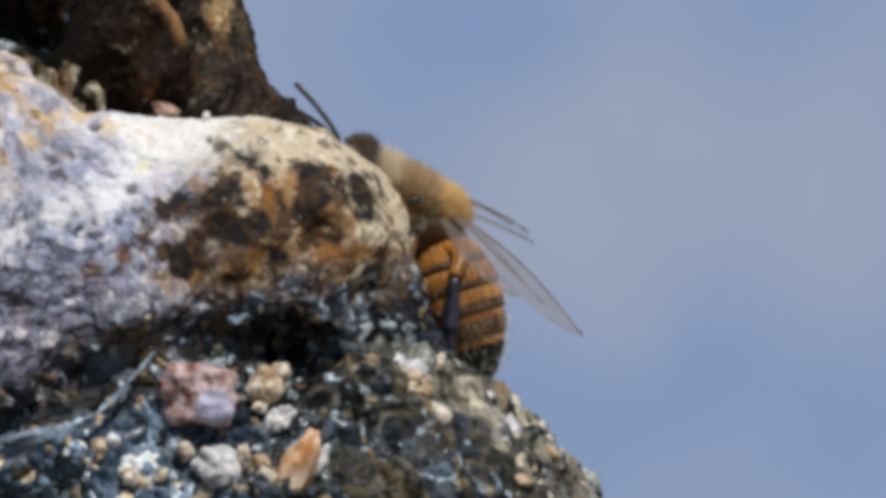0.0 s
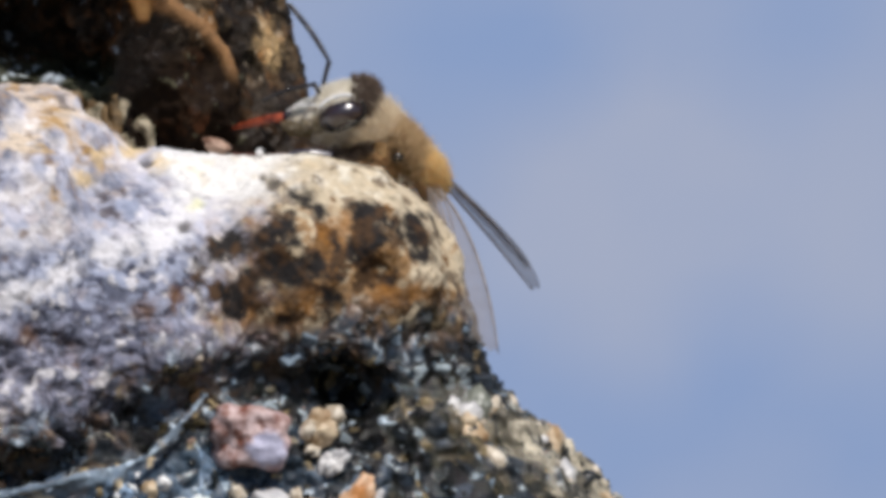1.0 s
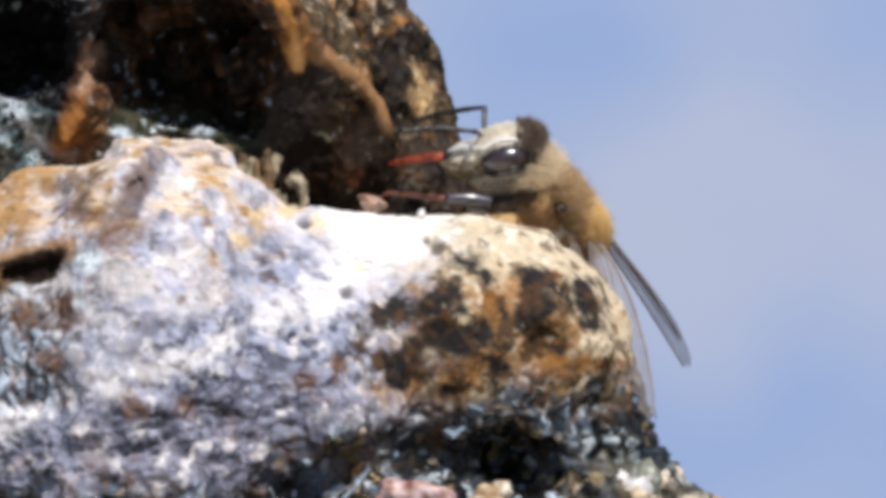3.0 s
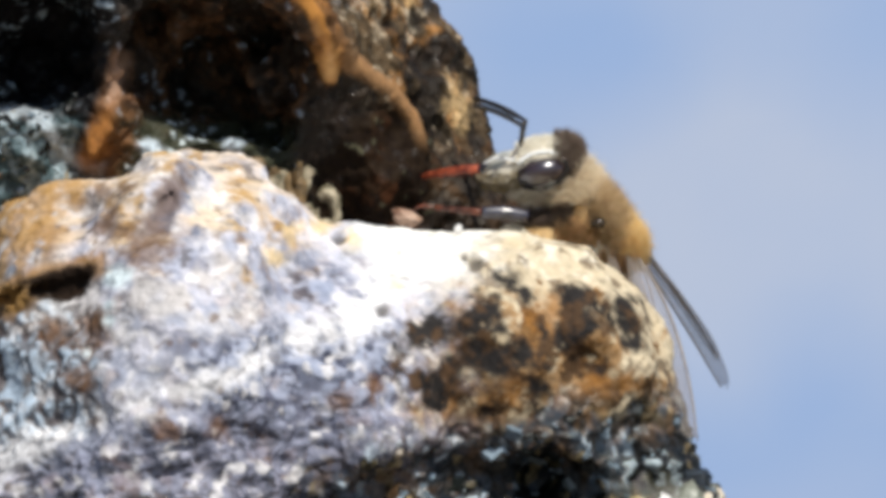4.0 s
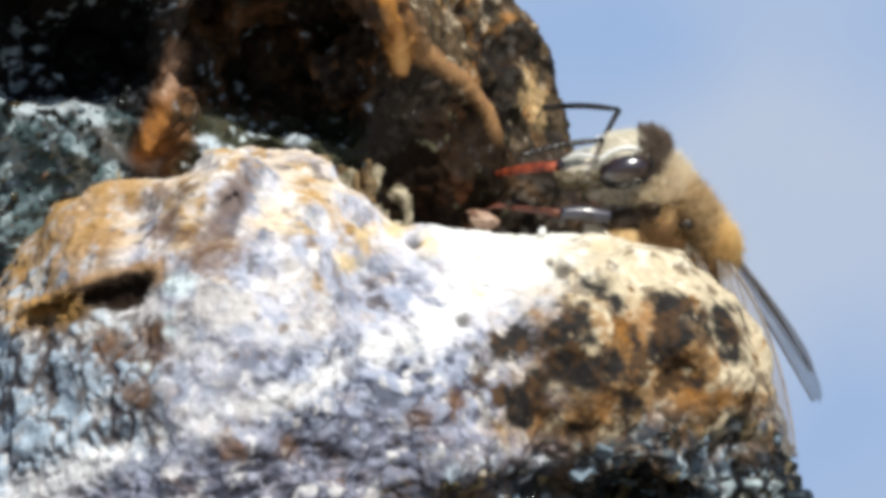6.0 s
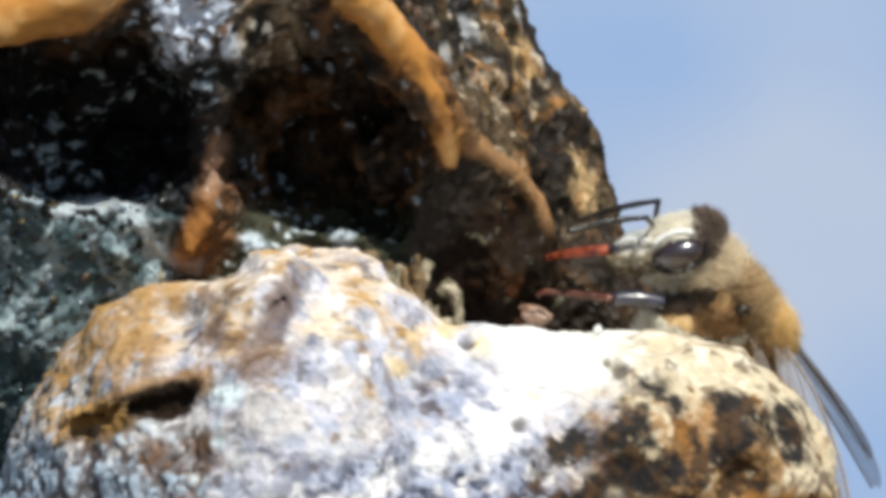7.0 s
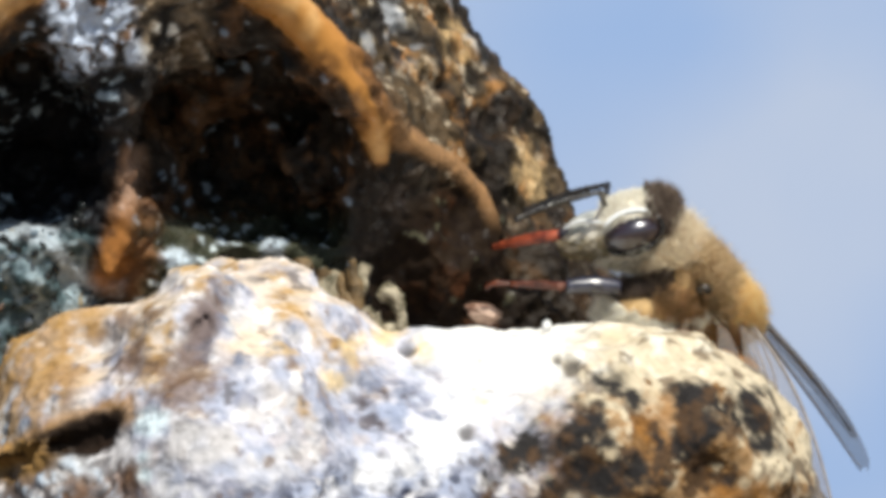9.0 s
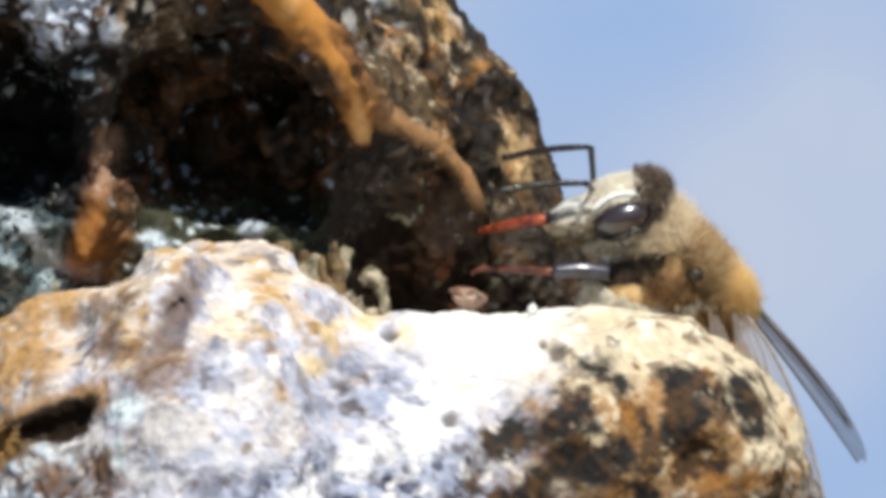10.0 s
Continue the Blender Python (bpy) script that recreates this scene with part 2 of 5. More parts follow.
def tube_data(points, radii, sides=10, flat=1.0):
    """Rings along points, closed at both ends; flat squeezes each ring sideways."""
    pts = [Vector(p) for p in points]
    verts, faces = [], []
    side = None
    for k, p in enumerate(pts):
        d = (pts[min(k + 1, len(pts) - 1)] - pts[max(k - 1, 0)]).normalized()
        if side is None:
            side = d.orthogonal().normalized()
        side = (side - d * side.dot(d)).normalized()
        up = d.cross(side)
        for s in range(sides):
            a = 2 * math.pi * s / sides
            verts.append(p + radii[k] * (math.cos(a) * side + flat * math.sin(a) * up))
    for k in range(len(pts) - 1):
        for s in range(sides):
            a, b = k * sides + s, k * sides + (s + 1) % sides
            faces.append((a, b, b + sides, a + sides))
    n = len(verts)
    verts += [pts[0], pts[-1]]
    last = (len(pts) - 1) * sides
    for s in range(sides):
        faces.append((n, (s + 1) % sides, s))
        faces.append((n + 1, last + s, last + (s + 1) % sides))
    return verts, faces


def curve_points(points, radii, per=6):
    """A smooth run through points with their radii."""
    out_p, out_r = [], []
    P = [Vector(p) for p in points]
    for k in range(len(P) - 1):
        p0, p1, p2, p3 = P[max(k - 1, 0)], P[k], P[k + 1], P[min(k + 2, len(P) - 1)]
        for s in range(per):
            t = s / per
            out_p.append(0.5 * (2 * p1 + (p2 - p0) * t + (2 * p0 - 5 * p1 + 4 * p2 - p3) * t * t + (3 * p1 - p0 - 3 * p2 + p3) * t ** 3))
            out_r.append(radii[k] + (radii[k + 1] - radii[k]) * t)
    return out_p + [P[-1]], out_r + [radii[-1]]


def tube(name, points, radii, sides=10, flat=1.0, per=6):
    return data_mesh(name, *tube_data(*curve_points(points, radii, per), sides, flat))




# ---- the stones ----
LIP = [(-13.0, -9.7, -13.7, 0.26), (-8.0, -10.1, -12.6, 0.25), (-5.7, -9.9, -12.0, 0.24), (-4.5, -9.7, -11.65, 0.22), (-3.2, -9.0, -11.3, 0.20), (-2.2, -8.1, -10.85, 0.22), (-1.37, -7.3, -10.05, 0.20), (-0.74, -6.8, -9.25, 0.19), (-0.1, -5.9, -8.35, 0.15)]
SHELF = [(x, y + 1.3, z - 1.1, 0.95) for x, y, z, r in LIP[:-1]]
GROOVE = [(-13.0, -6.8, -12.3, 1.6), (-5.5, -7.2, -11.0, 1.3), (-2.6, -6.0, -9.8, 1.0), (-1.0, -4.6, -8.3, 0.65), (1.5, -4.0, -7.6, 0.4)]
SLIT = [(-15.9, -3.2, -2.7, 0.3), (-14.4, -4.4, -2.1, 0.5), (-12.8, -5.0, -1.5, 0.5), (-11.5, -5.2, -1.05, 0.25)]

CLEFTS = [[(-8.8, -1.6, 3.0, 0.2), (-9.2, -3.9, 2.0, 0.42), (-9.7, -5.0, 1.0, 0.38), (-10.2, -5.8, 0.0, 0.3), (-10.9, -6.0, -0.4, 0.15)],
          [(-14.2, -2.4, 0.9, 0.18), (-12.6, -3.9, 1.15, 0.28), (-11.3, -4.9, 0.8, 0.25), (-10.4, -5.5, 0.4, 0.15)],
          [(-11.9, -2.0, 2.2, 0.12), (-11.6, -3.4, 1.7, 0.2), (-11.3, -4.4, 1.1, 0.2)]]


def lower_field(p):
    knob = ellipsoid(p, (1.5, 4.0, -5.0), (8.05, 7.0, 6.0), 3.0)
    hump = ellipsoid(p, (-8.75, 2.0, -7.4), (6.1, 10.5, 10.8), 2.15)
    flank = ellipsoid(p, (-11.2, 2.5, -8.1), (7.6, 9.6, 10.2))
    cheek = ellipsoid(p, (8.8, 3.5, -8.0), (2.5, 4.5, 2.6))
    shoulder = ellipsoid(p, (-12.6, 2.5, -5.5), (5.9, 8.5, 7.7))
    skirt = ellipsoid(p, (-17.0, 2.0, -15.0), (9.0, 9.0, 9.0))
    foot = ellipsoid(p, (0.0, 6.0, -20.0), (19.1, 15.0, 14.2))
    d = smin(smin(smin(smin(hump, flank, 0.7), shoulder, 0.4), smin(knob, cheek, 1.5), 1.7), skirt, 1.5)
    d = smin(d, smax(foot, p[..., 1] + 0.25 * p[..., 2] - 11.0, 3.0), 1.8)
    d = smin(d, ellipsoid(p, (-3.4, 2.5, -6.5), (5.2, 9.0, 7.1)), 1.2)
    d = smax(d, -ellipsoid(p, (5.3, -6.0, -8.3), (2.1, 6.0, 1.4)), 0.6)
    d = smax(d, -ellipsoid(p, (6.3, -5.5, -9.8), (0.9, 2.6, 1.5)), 0.4)
    d = smax(d, -chain(p, GROOVE), 0.5)
    d = smin(d, chain(p, SHELF), 0.6)
    d = smax(d, -chain(p, SLIT), 0.25)
    for cleft in CLEFTS:
        d = smax(d, -chain(p, cleft), 0.35)
    d = d + 0.55 * np.exp(-((p[..., 0] + 11.2) ** 2 + (p[..., 2] - 3.4) ** 2) / 1.0)
    d = d - 0.30 * np.exp(-((p[..., 0] + 9.2) ** 2 + (p[..., 2] - 3.3) ** 2) / 0.9) + 0.22 * np.exp(-((p[..., 0] + 7.7) ** 2 + (p[..., 2] - 3.9) ** 2) / 0.8)
    rough = sstep(-4.0, -6.5, p[..., 2])
    d = d + sstep(-3.0, -5.0, p[..., 0]) * sstep(-9.0, -6.5, p[..., 2]) * (0.15 * vnoise(p, 1.7, 14) + 0.14 * np.abs(vnoise(p, 1.0, 15)))
    even = 1 - 0.65 * sstep(-2.5, -5.0, p[..., 0]) * sstep(-10.5, -8.0, p[..., 2]) * sstep(-0.5, -2.5, p[..., 2])
    d = d + even * ((0.36 + 0.2 * rough) * vnoise(p, 3.2, 1) + (0.30 + 0.2 * rough) * vnoise(p, 1.4, 2)) + 0.10 * rough * vnoise(p, 0.7, 6)
    return smin(d, chain(p, LIP) + 0.10 * vnoise(p, 1.2, 3) + 0.05 * vnoise(p, 0.5, 4), 0.3)


RIDGE = [(-8.6, 2.4, 13.4, 0.55), (-7.1, 2.8, 12.2, 0.54), (-5.65, 4.1, 10.75, 0.48), (-4.5, 5.2, 9.2, 0.40), (-3.85, 6.3, 7.9, 0.32), (-3.75, 7.0, 6.9, 0.16)]
THIN = [(-4.3, 5.5, 8.9, 0.34), (-3.6, 6.5, 8.05, 0.30), (-3.0, 7.6, 7.4, 0.25), (-1.6, 9.6, 6.5, 0.20), (-0.45, 10.8, 5.5, 0.18), (-0.2, 11.0, 4.2, 0.15)]
WEB = [(-16.8, 4.5, 0.25), (-15.2, 4.75, 0.22), (-14.3, 4.5, 0.22), (-13.9, 3.7, 0.2), (-13.2, 3.1, 0.22), (-12.2, 2.85, 0.25)]
LEFT = [(-11.6, 5.2, 8.0, 0.06), (-11.75, 4.6, 6.0, 0.10), (-12.0, 4.2, 4.6, 0.12), (-12.5, 4.0, 3.5, 0.14)]
CHUNK = [(-18.6, 0.2, 11.0, 1.0), (-16.8, 0.0, 11.9, 1.2), (-15.0, 0.0, 13.2, 1.1)]


def upper_field(p):
    x, y, z = p[..., 0], p[..., 1], p[..., 2]
    right = 0.83 * x - 0.40 * y + 0.355 * z + 2.73
    back = 0.87 * x + 0.30 * y + 0.36 * z - 9.56
    front = (8.5 + 0.45 * (x + 3.5) - 0.4 * (z - 4.0) - y) * 0.86
    d = smax(smax(right, back, 2.0), front, 1.0)
    d = smax(d, ellipsoid(p, (-9.0, 14.0, 8.0), (16.4, 15.4, 13.2), 4.0), 1.5)
    d = smin(smin(d, chain(p, RIDGE), 1.3), chain(p, LEFT), 0.6)
    warp = 0.9 * vnoise(p, 2.6, 8) + 0.5 * vnoise(p, 1.1, 9)
    hole = smin(ellipsoid(p, (-8.0, 3.0, 6.7), (3.9, 7.8, 3.6)), ellipsoid(p, (-9.4, 3.0, 8.4), (2.6, 8.0, 2.2)), 1.0)
    hole = smin(hole, ellipsoid(p, (-6.2, 3.5, 5.4), (2.2, 5.8, 2.6)), 1.0)
    d = smax(d, -(hole + warp), 0.5)
    d = smax(d, -(ellipsoid(p, (-16.0, 1.0, 7.6), (4.0, 7.5, 3.4)) + warp), 0.5)
    d = smin(d, ellipsoid(p, (1.0, 18.0, -1.5), (5.2, 5.5, 4.6)), 1.5)
    d = smin(d, ellipsoid(p, (-2.2, 11.8, 3.4), (2.1, 3.0, 2.8)), 0.5)
    d = d + 0.45 * vnoise(p, 3.0, 4) + 0.32 * vnoise(p, 1.3, 5) + 0.12 * vnoise(p, 0.6, 7)
    for knots in (RIDGE, THIN, LEFT, CHUNK):
        d = smin(d, chain(p, knots) + 0.06 + 0.11 * vnoise(p, 1.4, 3), 0.9)
    return d


def mix(a, b, t):
    return a * (1 - t[:, None]) + np.array(b) * t[:, None]


SPOTS = [(2.5, -1.6, 0.5), (2.2, -2.1, 0.45), (3.0, -1.9, 0.35), (5.8, -1.2, 0.5), (6.0, -1.9, 0.6), (5.7, -2.6, 0.4), (7.6, -1.3, 0.5), (7.7, -1.9, 0.6), (7.9, -2.6, 0.45), (2.2, -3.2, 0.6), (3.1, -3.5, 0.5), (4.2, -3.3, 0.4), (1.4, -3.9, 0.45),
         (0.6, -2.35, 0.5), (-0.1, -2.5, 0.35), (1.2, -2.5, 0.4), (0.2, -4.2, 0.4), (-0.6, -3.6, 0.3), (4.4, -4.3, 0.5), (3.4, -0.6, 0.3), (3.8, -0.9, 0.22), (0.9, -4.8, 0.5), (4.6, -2.2, 0.25), (6.8, -3.6, 0.3)]
PITS = [(2.05, 0.05, 0.28), (1.6, 0.25, 0.12), (-1.3, -1.85, 0.26), (-3.05, 0.72, 0.24)]
GREYS = [(-4.3, -0.1, 0.32), (-2.9, -0.35, 0.2), (-9.1, 2.3, 0.75), (-9.3, 1.2, 0.5), (-8.5, 2.9, 0.35), (-9.9, 2.9, 0.3), (-13.6, 0.3, 0.65), (-6.4, -2.0, 0.25), (-5.0, -3.2, 0.35), (-2.2, -1.3, 0.2), (-8.0, 0.6, 0.25), (-7.0, 1.0, 0.2), (-2.9, -2.6, 0.25)]
BROWNS = [(-10.4, 0.7, 0.35), (-12.5, 1.6, 0.22), (-10.9, 2.2, 0.25), (-15.2, 0.2, 0.3), (-10.0, -0.1, 0.8), (-9.4, 0.6, 0.5), (-11.6, 0.7, 0.5), (-13.0, -3.2, 0.7), (-11.4, -3.0, 0.4)]


TANS = [(1.1, 6.2, 0.6), (0.9, 6.8, 0.45), (1.3, 5.6, 0.4), (-0.9, 10.0, 0.4), (-1.3, 10.8, 0.3), (-2.2, 9.6, 0.25)]
HOLES = [(-0.3, 7.8, 0.65), (0.15, 8.3, 0.4), (-1.8, 8.9, 0.4), (-1.0, 8.2, 0.35), (-2.6, 10.6, 0.35)]
OCHRES = [(-16.6, -0.4, 0.6), (-15.9, 0.5, 0.7), (-15.0, 1.3, 0.6), (-14.0, 1.9, 0.5), (-12.9, 1.9, 0.4), (-11.1, 1.7, 0.6), (-10.8, 0.8, 0.5), (-10.3, 0.3, 0.4), (-9.6, 3.3, 0.5), (-8.5, 3.4, 0.4),
          (-6.6, 2.3, 0.45), (-5.8, 1.5, 0.45), (-5.0, 0.9, 0.4), (-6.2, -0.8, 0.3), (-16.6, -2.2, 0.5)]


def blots(p, spots, seed, edge=0.35, wobble=0.55, depth=5):
    out = np.zeros(len(p), np.float32)
    wob = wobble * fbm(p, 0.8, seed, 4, 0.7)
    for x, z, r in spots:
        d = np.sqrt((p[:, 0] - x) ** 2 + (p[:, 2] - z) ** 2) + wob
        out = np.maximum(out, sstep(r + edge, r - edge, d))
    return out * (p[:, 1] < depth)


def ridged(p, size, seed):
    """Thin winding lines where smooth noise passes through zero."""
    return 1 - np.minimum(1, np.abs(fbm(p, size, seed, 3, 0.6)) * 5)


# winding bands over the face, as x, z and half-width
CHALK_BAND = [(-15.8, -8.6, 0.8), (-14.2, -7.6, 0.5), (-12.0, -6.3, 0.25), (-9.8, -5.5, 0.3), (-6.8, -4.6, 0.3), (-4.6, -3.1, 0.35), (-2.4, -2.4, 0.6), (-1.2, -1.0, 0.6)]
CREST = [(-2.2, 0.9, 0.4), (-0.8, 0.4, 1.0), (0.6, 0.5, 0.9), (1.0, 1.2, 0.5)]
RUSTS = [(-11.7, -3.0, 0.4), (-12.2, -4.6, 0.45), (-11.9, -3.8, 0.3), (-13.3, -3.4, 0.25), (-7.0, -6.2, 0.3), (-5.4, -6.6, 0.4), (-9.0, -6.4, 0.3), (-2.4, -5.2, 0.3), (-1.5, -4.6, 0.3)]
GLINTS = [(-11.0, -1.15, 0.38), (-10.7, -1.0, 0.3), (-11.2, -2.1, 0.18), (-11.15, -2.7, 0.16), (-11.9, -3.9, 0.16)]


def band(p, knots, wobble, soft):
    """How far a point lies inside a winding band, from 0 to 1."""
    return sstep(soft, -soft, chain(p * np.array((1, 0, 1), np.float32), [(a, 0, b, r) for a, b, r in knots]) + wobble)


def lower_rock():
    v, q = surface(lower_field, (-25, -13, -26), (22, 16, 6), 0.2)
    v, q = split(v, q)
    n = normals_of(v, q)
    x, z = v[:, 0], v[:, 2]
    wob = fbm(v, 2.5, 9, 4, 0.6)
    ragged = fbm(v, 0.9, 29, 4, 0.7)
    runs = fbm(v * np.array((1.7, 1.0, 0.45), np.float32), 1.1, 7, 3, 0.6)
    edge = -5.6 - 0.60 * np.clip(0.6 - x, 0, 6) + 1.3 * wob + 0.3 * np.clip(x - 4, 0, 6) - 0.5 * sstep(4.0, 1.0, x)
    gravel = sstep(1.3, -1.3, z - edge + 1.5 * ragged + 1.1 * runs)
    bent = v + 0.30 * np.stack((vnoise(v, 0.8, 5), vnoise(v, 0.8, 6), vnoise(v, 0.8, 7)), 1)
    f1, f2, who = cells(bent, 0.95, 3)
    g1, g2, who2 = cells(bent, 0.45, 11)
    h1, h2, who3 = cells(bent, 0.24, 17)
    s1, s2, s3 = fbm(v, 1.1, 20, 4, 0.6), fbm(v, 0.42, 24, 3, 0.6), fbm(v, 0.2, 36, 2, 0.6)
    veined = sstep(1.35, 0.60, np.sqrt(((x + 4.2) / 4.6) ** 2 + ((z + 4.7) / 2.2) ** 2) + 0.40 * wob)
    net = sstep(0.20, 0.65, ridged(v, 1.25, 26))
    hair = sstep(0.45, 0.85, ridged(v, 0.8, 17))
    crack = np.maximum(net, 0.85 * hair) * veined
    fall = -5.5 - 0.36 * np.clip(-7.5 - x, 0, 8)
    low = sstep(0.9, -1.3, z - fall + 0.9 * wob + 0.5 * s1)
    fold = fbm(v * np.array((0.55, 1.0, 1.7), np.float32), 1.0, 14, 4, 0.65)
    plate = sstep(-11.0, -11.9, x + 0.5 * s1) * sstep(-1.9, -2.7, z + 0.45 * (x + 12.5) + 0.3 * s1) * (1 - low)
    seam = np.maximum(sstep(0.35, 0.8, ridged(v, 1.5, 5)), 0.8 * sstep(0.45, 0.85, ridged(v * np.array((1.0, 1.0, 0.7), np.float32), 0.8, 9)))
    lift = gravel * (0.46 * (f2 - f1) + 0.22 * (g2 - g1) + 0.06 * (h2 - h1) - 0.28) + (1 - gravel) * (0.09 * s2 + 0.05 * s3 - 0.07 * crack + low * 0.20 * fold - 0.10 * plate * seam)
    lip = sstep(0.40, 0.10, chain(v, LIP))
    lift = lift * (1 - 0.75 * lip)
    pits = blots(v, PITS, 33, 0.12, 0.2)
    v = v + n * (lift - 0.15 * pits)[:, None]
    # lilac-white crust with soft grey dots
    left = sstep(-4.0, -6.5, x + 2 * wob)
    high = sstep(-2.8, -1.0, z + 0.8 * wob)
    col = np.tile(np.array((0.36, 0.385, 0.49)), (len(v), 1))
    col = mix(col, (0.54, 0.54, 0.63), sstep(-0.20, 0.25, s1 + 0.3 * s2 + 0.04 * (z + 3)))
    col = mix(col, (0.19, 0.20, 0.28), sstep(0.08, 0.36, fbm(v, 0.75, 2, 3, 0.6) + 0.25 * s2) * 0.7)
    col = mix(col, (0.58, 0.45, 0.36), sstep(0.2, 0.45, fbm(v, 1.3, 12, 3, 0.6)) * 0.35)
    # bluish patch crossed by dark hair cracks
    col = mix(col, (0.27, 0.31, 0.43), veined * (0.30 + 0.55 * sstep(-0.25, 0.2, s1 + 0.4 * s2)))
    col = mix(col, (0.045, 0.05, 0.085), crack * (0.75 + 0.25 * sstep(-0.2, 0.2, s2)))
    # smooth grey-blue plate with brown seams
    col = mix(col, (0.43, 0.53, 0.65), plate * 0.9)
    col = mix(col, (0.07, 0.045, 0.04), plate * seam * 0.9)
    # dark folds towards the foot
    lines = sstep(0.45, 0.85, ridged(v * np.array((0.6, 1.0, 1.2), np.float32), 0.75, 31))
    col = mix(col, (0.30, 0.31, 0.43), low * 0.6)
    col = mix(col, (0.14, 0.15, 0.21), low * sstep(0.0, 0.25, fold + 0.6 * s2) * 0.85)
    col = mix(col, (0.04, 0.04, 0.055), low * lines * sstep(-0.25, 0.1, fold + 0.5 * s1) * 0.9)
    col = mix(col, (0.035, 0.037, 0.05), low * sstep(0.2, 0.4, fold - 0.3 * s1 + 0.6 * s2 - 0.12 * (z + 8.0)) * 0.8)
    col = mix(col, (0.24, 0.15, 0.13), low * sstep(0.16, 0.40, fbm(v, 1.4, 7, 3, 0.6) + 0.2 * s2) * 0.45)
    col = mix(col, (0.62, 0.60, 0.66), low * sstep(0.22, 0.42, -fold + 0.4 * s2) * 0.6)
    # darker crust above the gravel
    dark_zone = sstep(-6.2, -8.2, z + 0.7 * wob + 0.6 * s1) * sstep(-9.5, -6.5, x + 0.8 * wob)
    col = mix(col, (0.13, 0.135, 0.19), dark_zone * (0.55 + 0.3 * sstep(-0.2, 0.2, s2)))
    col = mix(col, (0.025, 0.025, 0.035), dark_zone * np.maximum(lines, hair) * 0.85)
    # chalky bands
    chalky = band(v, CHALK_BAND, 0.7 * s1 + 0.5 * s2, 0.45)
    col = mix(col, (0.78, 0.77, 0.80), chalky * 0.85)
    # ochre growth on the hump
    stain = fbm(v, 1.9, 28, 4, 0.6)
    col = mix(col, (0.50, 0.34, 0.16), sstep(0.26, 0.48, stain + 0.3 * s2) * 0.6 * left * (0.05 + 0.95 * high))
    col = mix(col, (0.15, 0.075, 0.035), sstep(0.36, 0.55, stain - 0.3 * s2) * 0.75 * left * (0.15 + 0.85 * high))
    col = mix(col, (0.66, 0.62, 0.60), sstep(-0.1, 0.3, fbm(v, 1.5, 27, 3, 0.6)) * left * sstep(-3.4, -2.0, z + 0.6 * wob) * 0.7)
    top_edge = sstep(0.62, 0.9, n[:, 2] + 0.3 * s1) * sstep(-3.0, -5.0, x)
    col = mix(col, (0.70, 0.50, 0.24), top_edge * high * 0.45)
    col = mix(col, (0.44, 0.27, 0.10), blots(v, OCHRES, 23, 0.4, 1.2) * (0.45 + 0.5 * sstep(-0.2, 0.2, s2)))
    # crisp specks, dark and pale
    dot, zone = fbm(v, 0.42, 38, 2, 0.5), fbm(v, 1.7, 1, 3, 0.6)
    col = mix(col, (0.085, 0.075, 0.08), sstep(0.22, 0.42, dot) * sstep(-0.2, 0.25, zone) * (0.75 - 0.6 * chalky))
    col = mix(col, (0.13, 0.075, 0.04), sstep(0.25, 0.45, fbm(v, 0.5, 33, 3, 0.6)) * sstep(-0.05, 0.3, -zone) * 0.7)
    col = mix(col, (0.78, 0.76, 0.78), sstep(0.20, 0.40, -dot) * sstep(-0.25, 0.15, s1) * 0.7)
    # ochre crust over the knob, broken by brown and black growth
    knob = sstep(-1.0, 2.4, x + 1.5 * wob + 1.6 * s1 + 1.6 * ragged + 1.2 * sstep(-3.4, -5.0, z) * sstep(1.5, -2.5, x)) * sstep(-7.4, -5.2, z + 0.6 * s1)
    k1, k2 = fbm(v, 1.3, 16, 4, 0.65), fbm(v, 0.5, 18, 3, 0.65)
    middle = sstep(5.0, 1.0, np.sqrt(((x - 4.4) / 1.45) ** 2 + ((z + 3.1) * 1.2) ** 2) + 0.8 * wob)
    base = sstep(-2.6, -4.4, z + 0.5 * wob)
    mass = np.maximum(0.90 * middle, 0.88 * base)
    k3 = fbm(v, 0.8, 13, 4, 0.7)
    crust = np.tile(np.array((0.56, 0.475, 0.345)), (len(v), 1))
    crust = mix(crust, (0.72, 0.67, 0.56), sstep(0.05, 0.45, k2 + 0.25 * (z - 0.2)))
    crust = mix(crust, (0.28, 0.150, 0.055), sstep(-0.15, 0.25, -k1 - 0.6 * k2 + 1.0 * mass - 0.70) * 0.85)
    crust = mix(crust, (0.24, 0.115, 0.035), sstep(-0.08, 0.20, k3 - 0.3 * k1 + 0.4 * k2 + 0.8 * mass - 0.68))
    crust = mix(crust, (0.075, 0.042, 0.020), sstep(-0.05, 0.20, k3 + 0.4 * k2 + 0.8 * mass - 0.76))
    crust = mix(crust, (0.022, 0.017, 0.014), sstep(0.0, 0.22, k2 - 0.5 * k1 + 0.8 * mass - 0.90))
    crust = mix(crust, (0.62, 0.51, 0.35), sstep(0.18, 0.36, fbm(v, 0.7, 15, 3, 0.7) + 0.3 * runs) * 0.75)
    crust = mix(crust, (0.10, 0.06, 0.035), sstep(0.14, 0.34, fbm(v, 0.6, 22, 3, 0.65) + 0.25 * k1) * sstep(1.6, -0.2, z + 0.5 * k1 - 0.25 * (x - 2)) * 0.75)
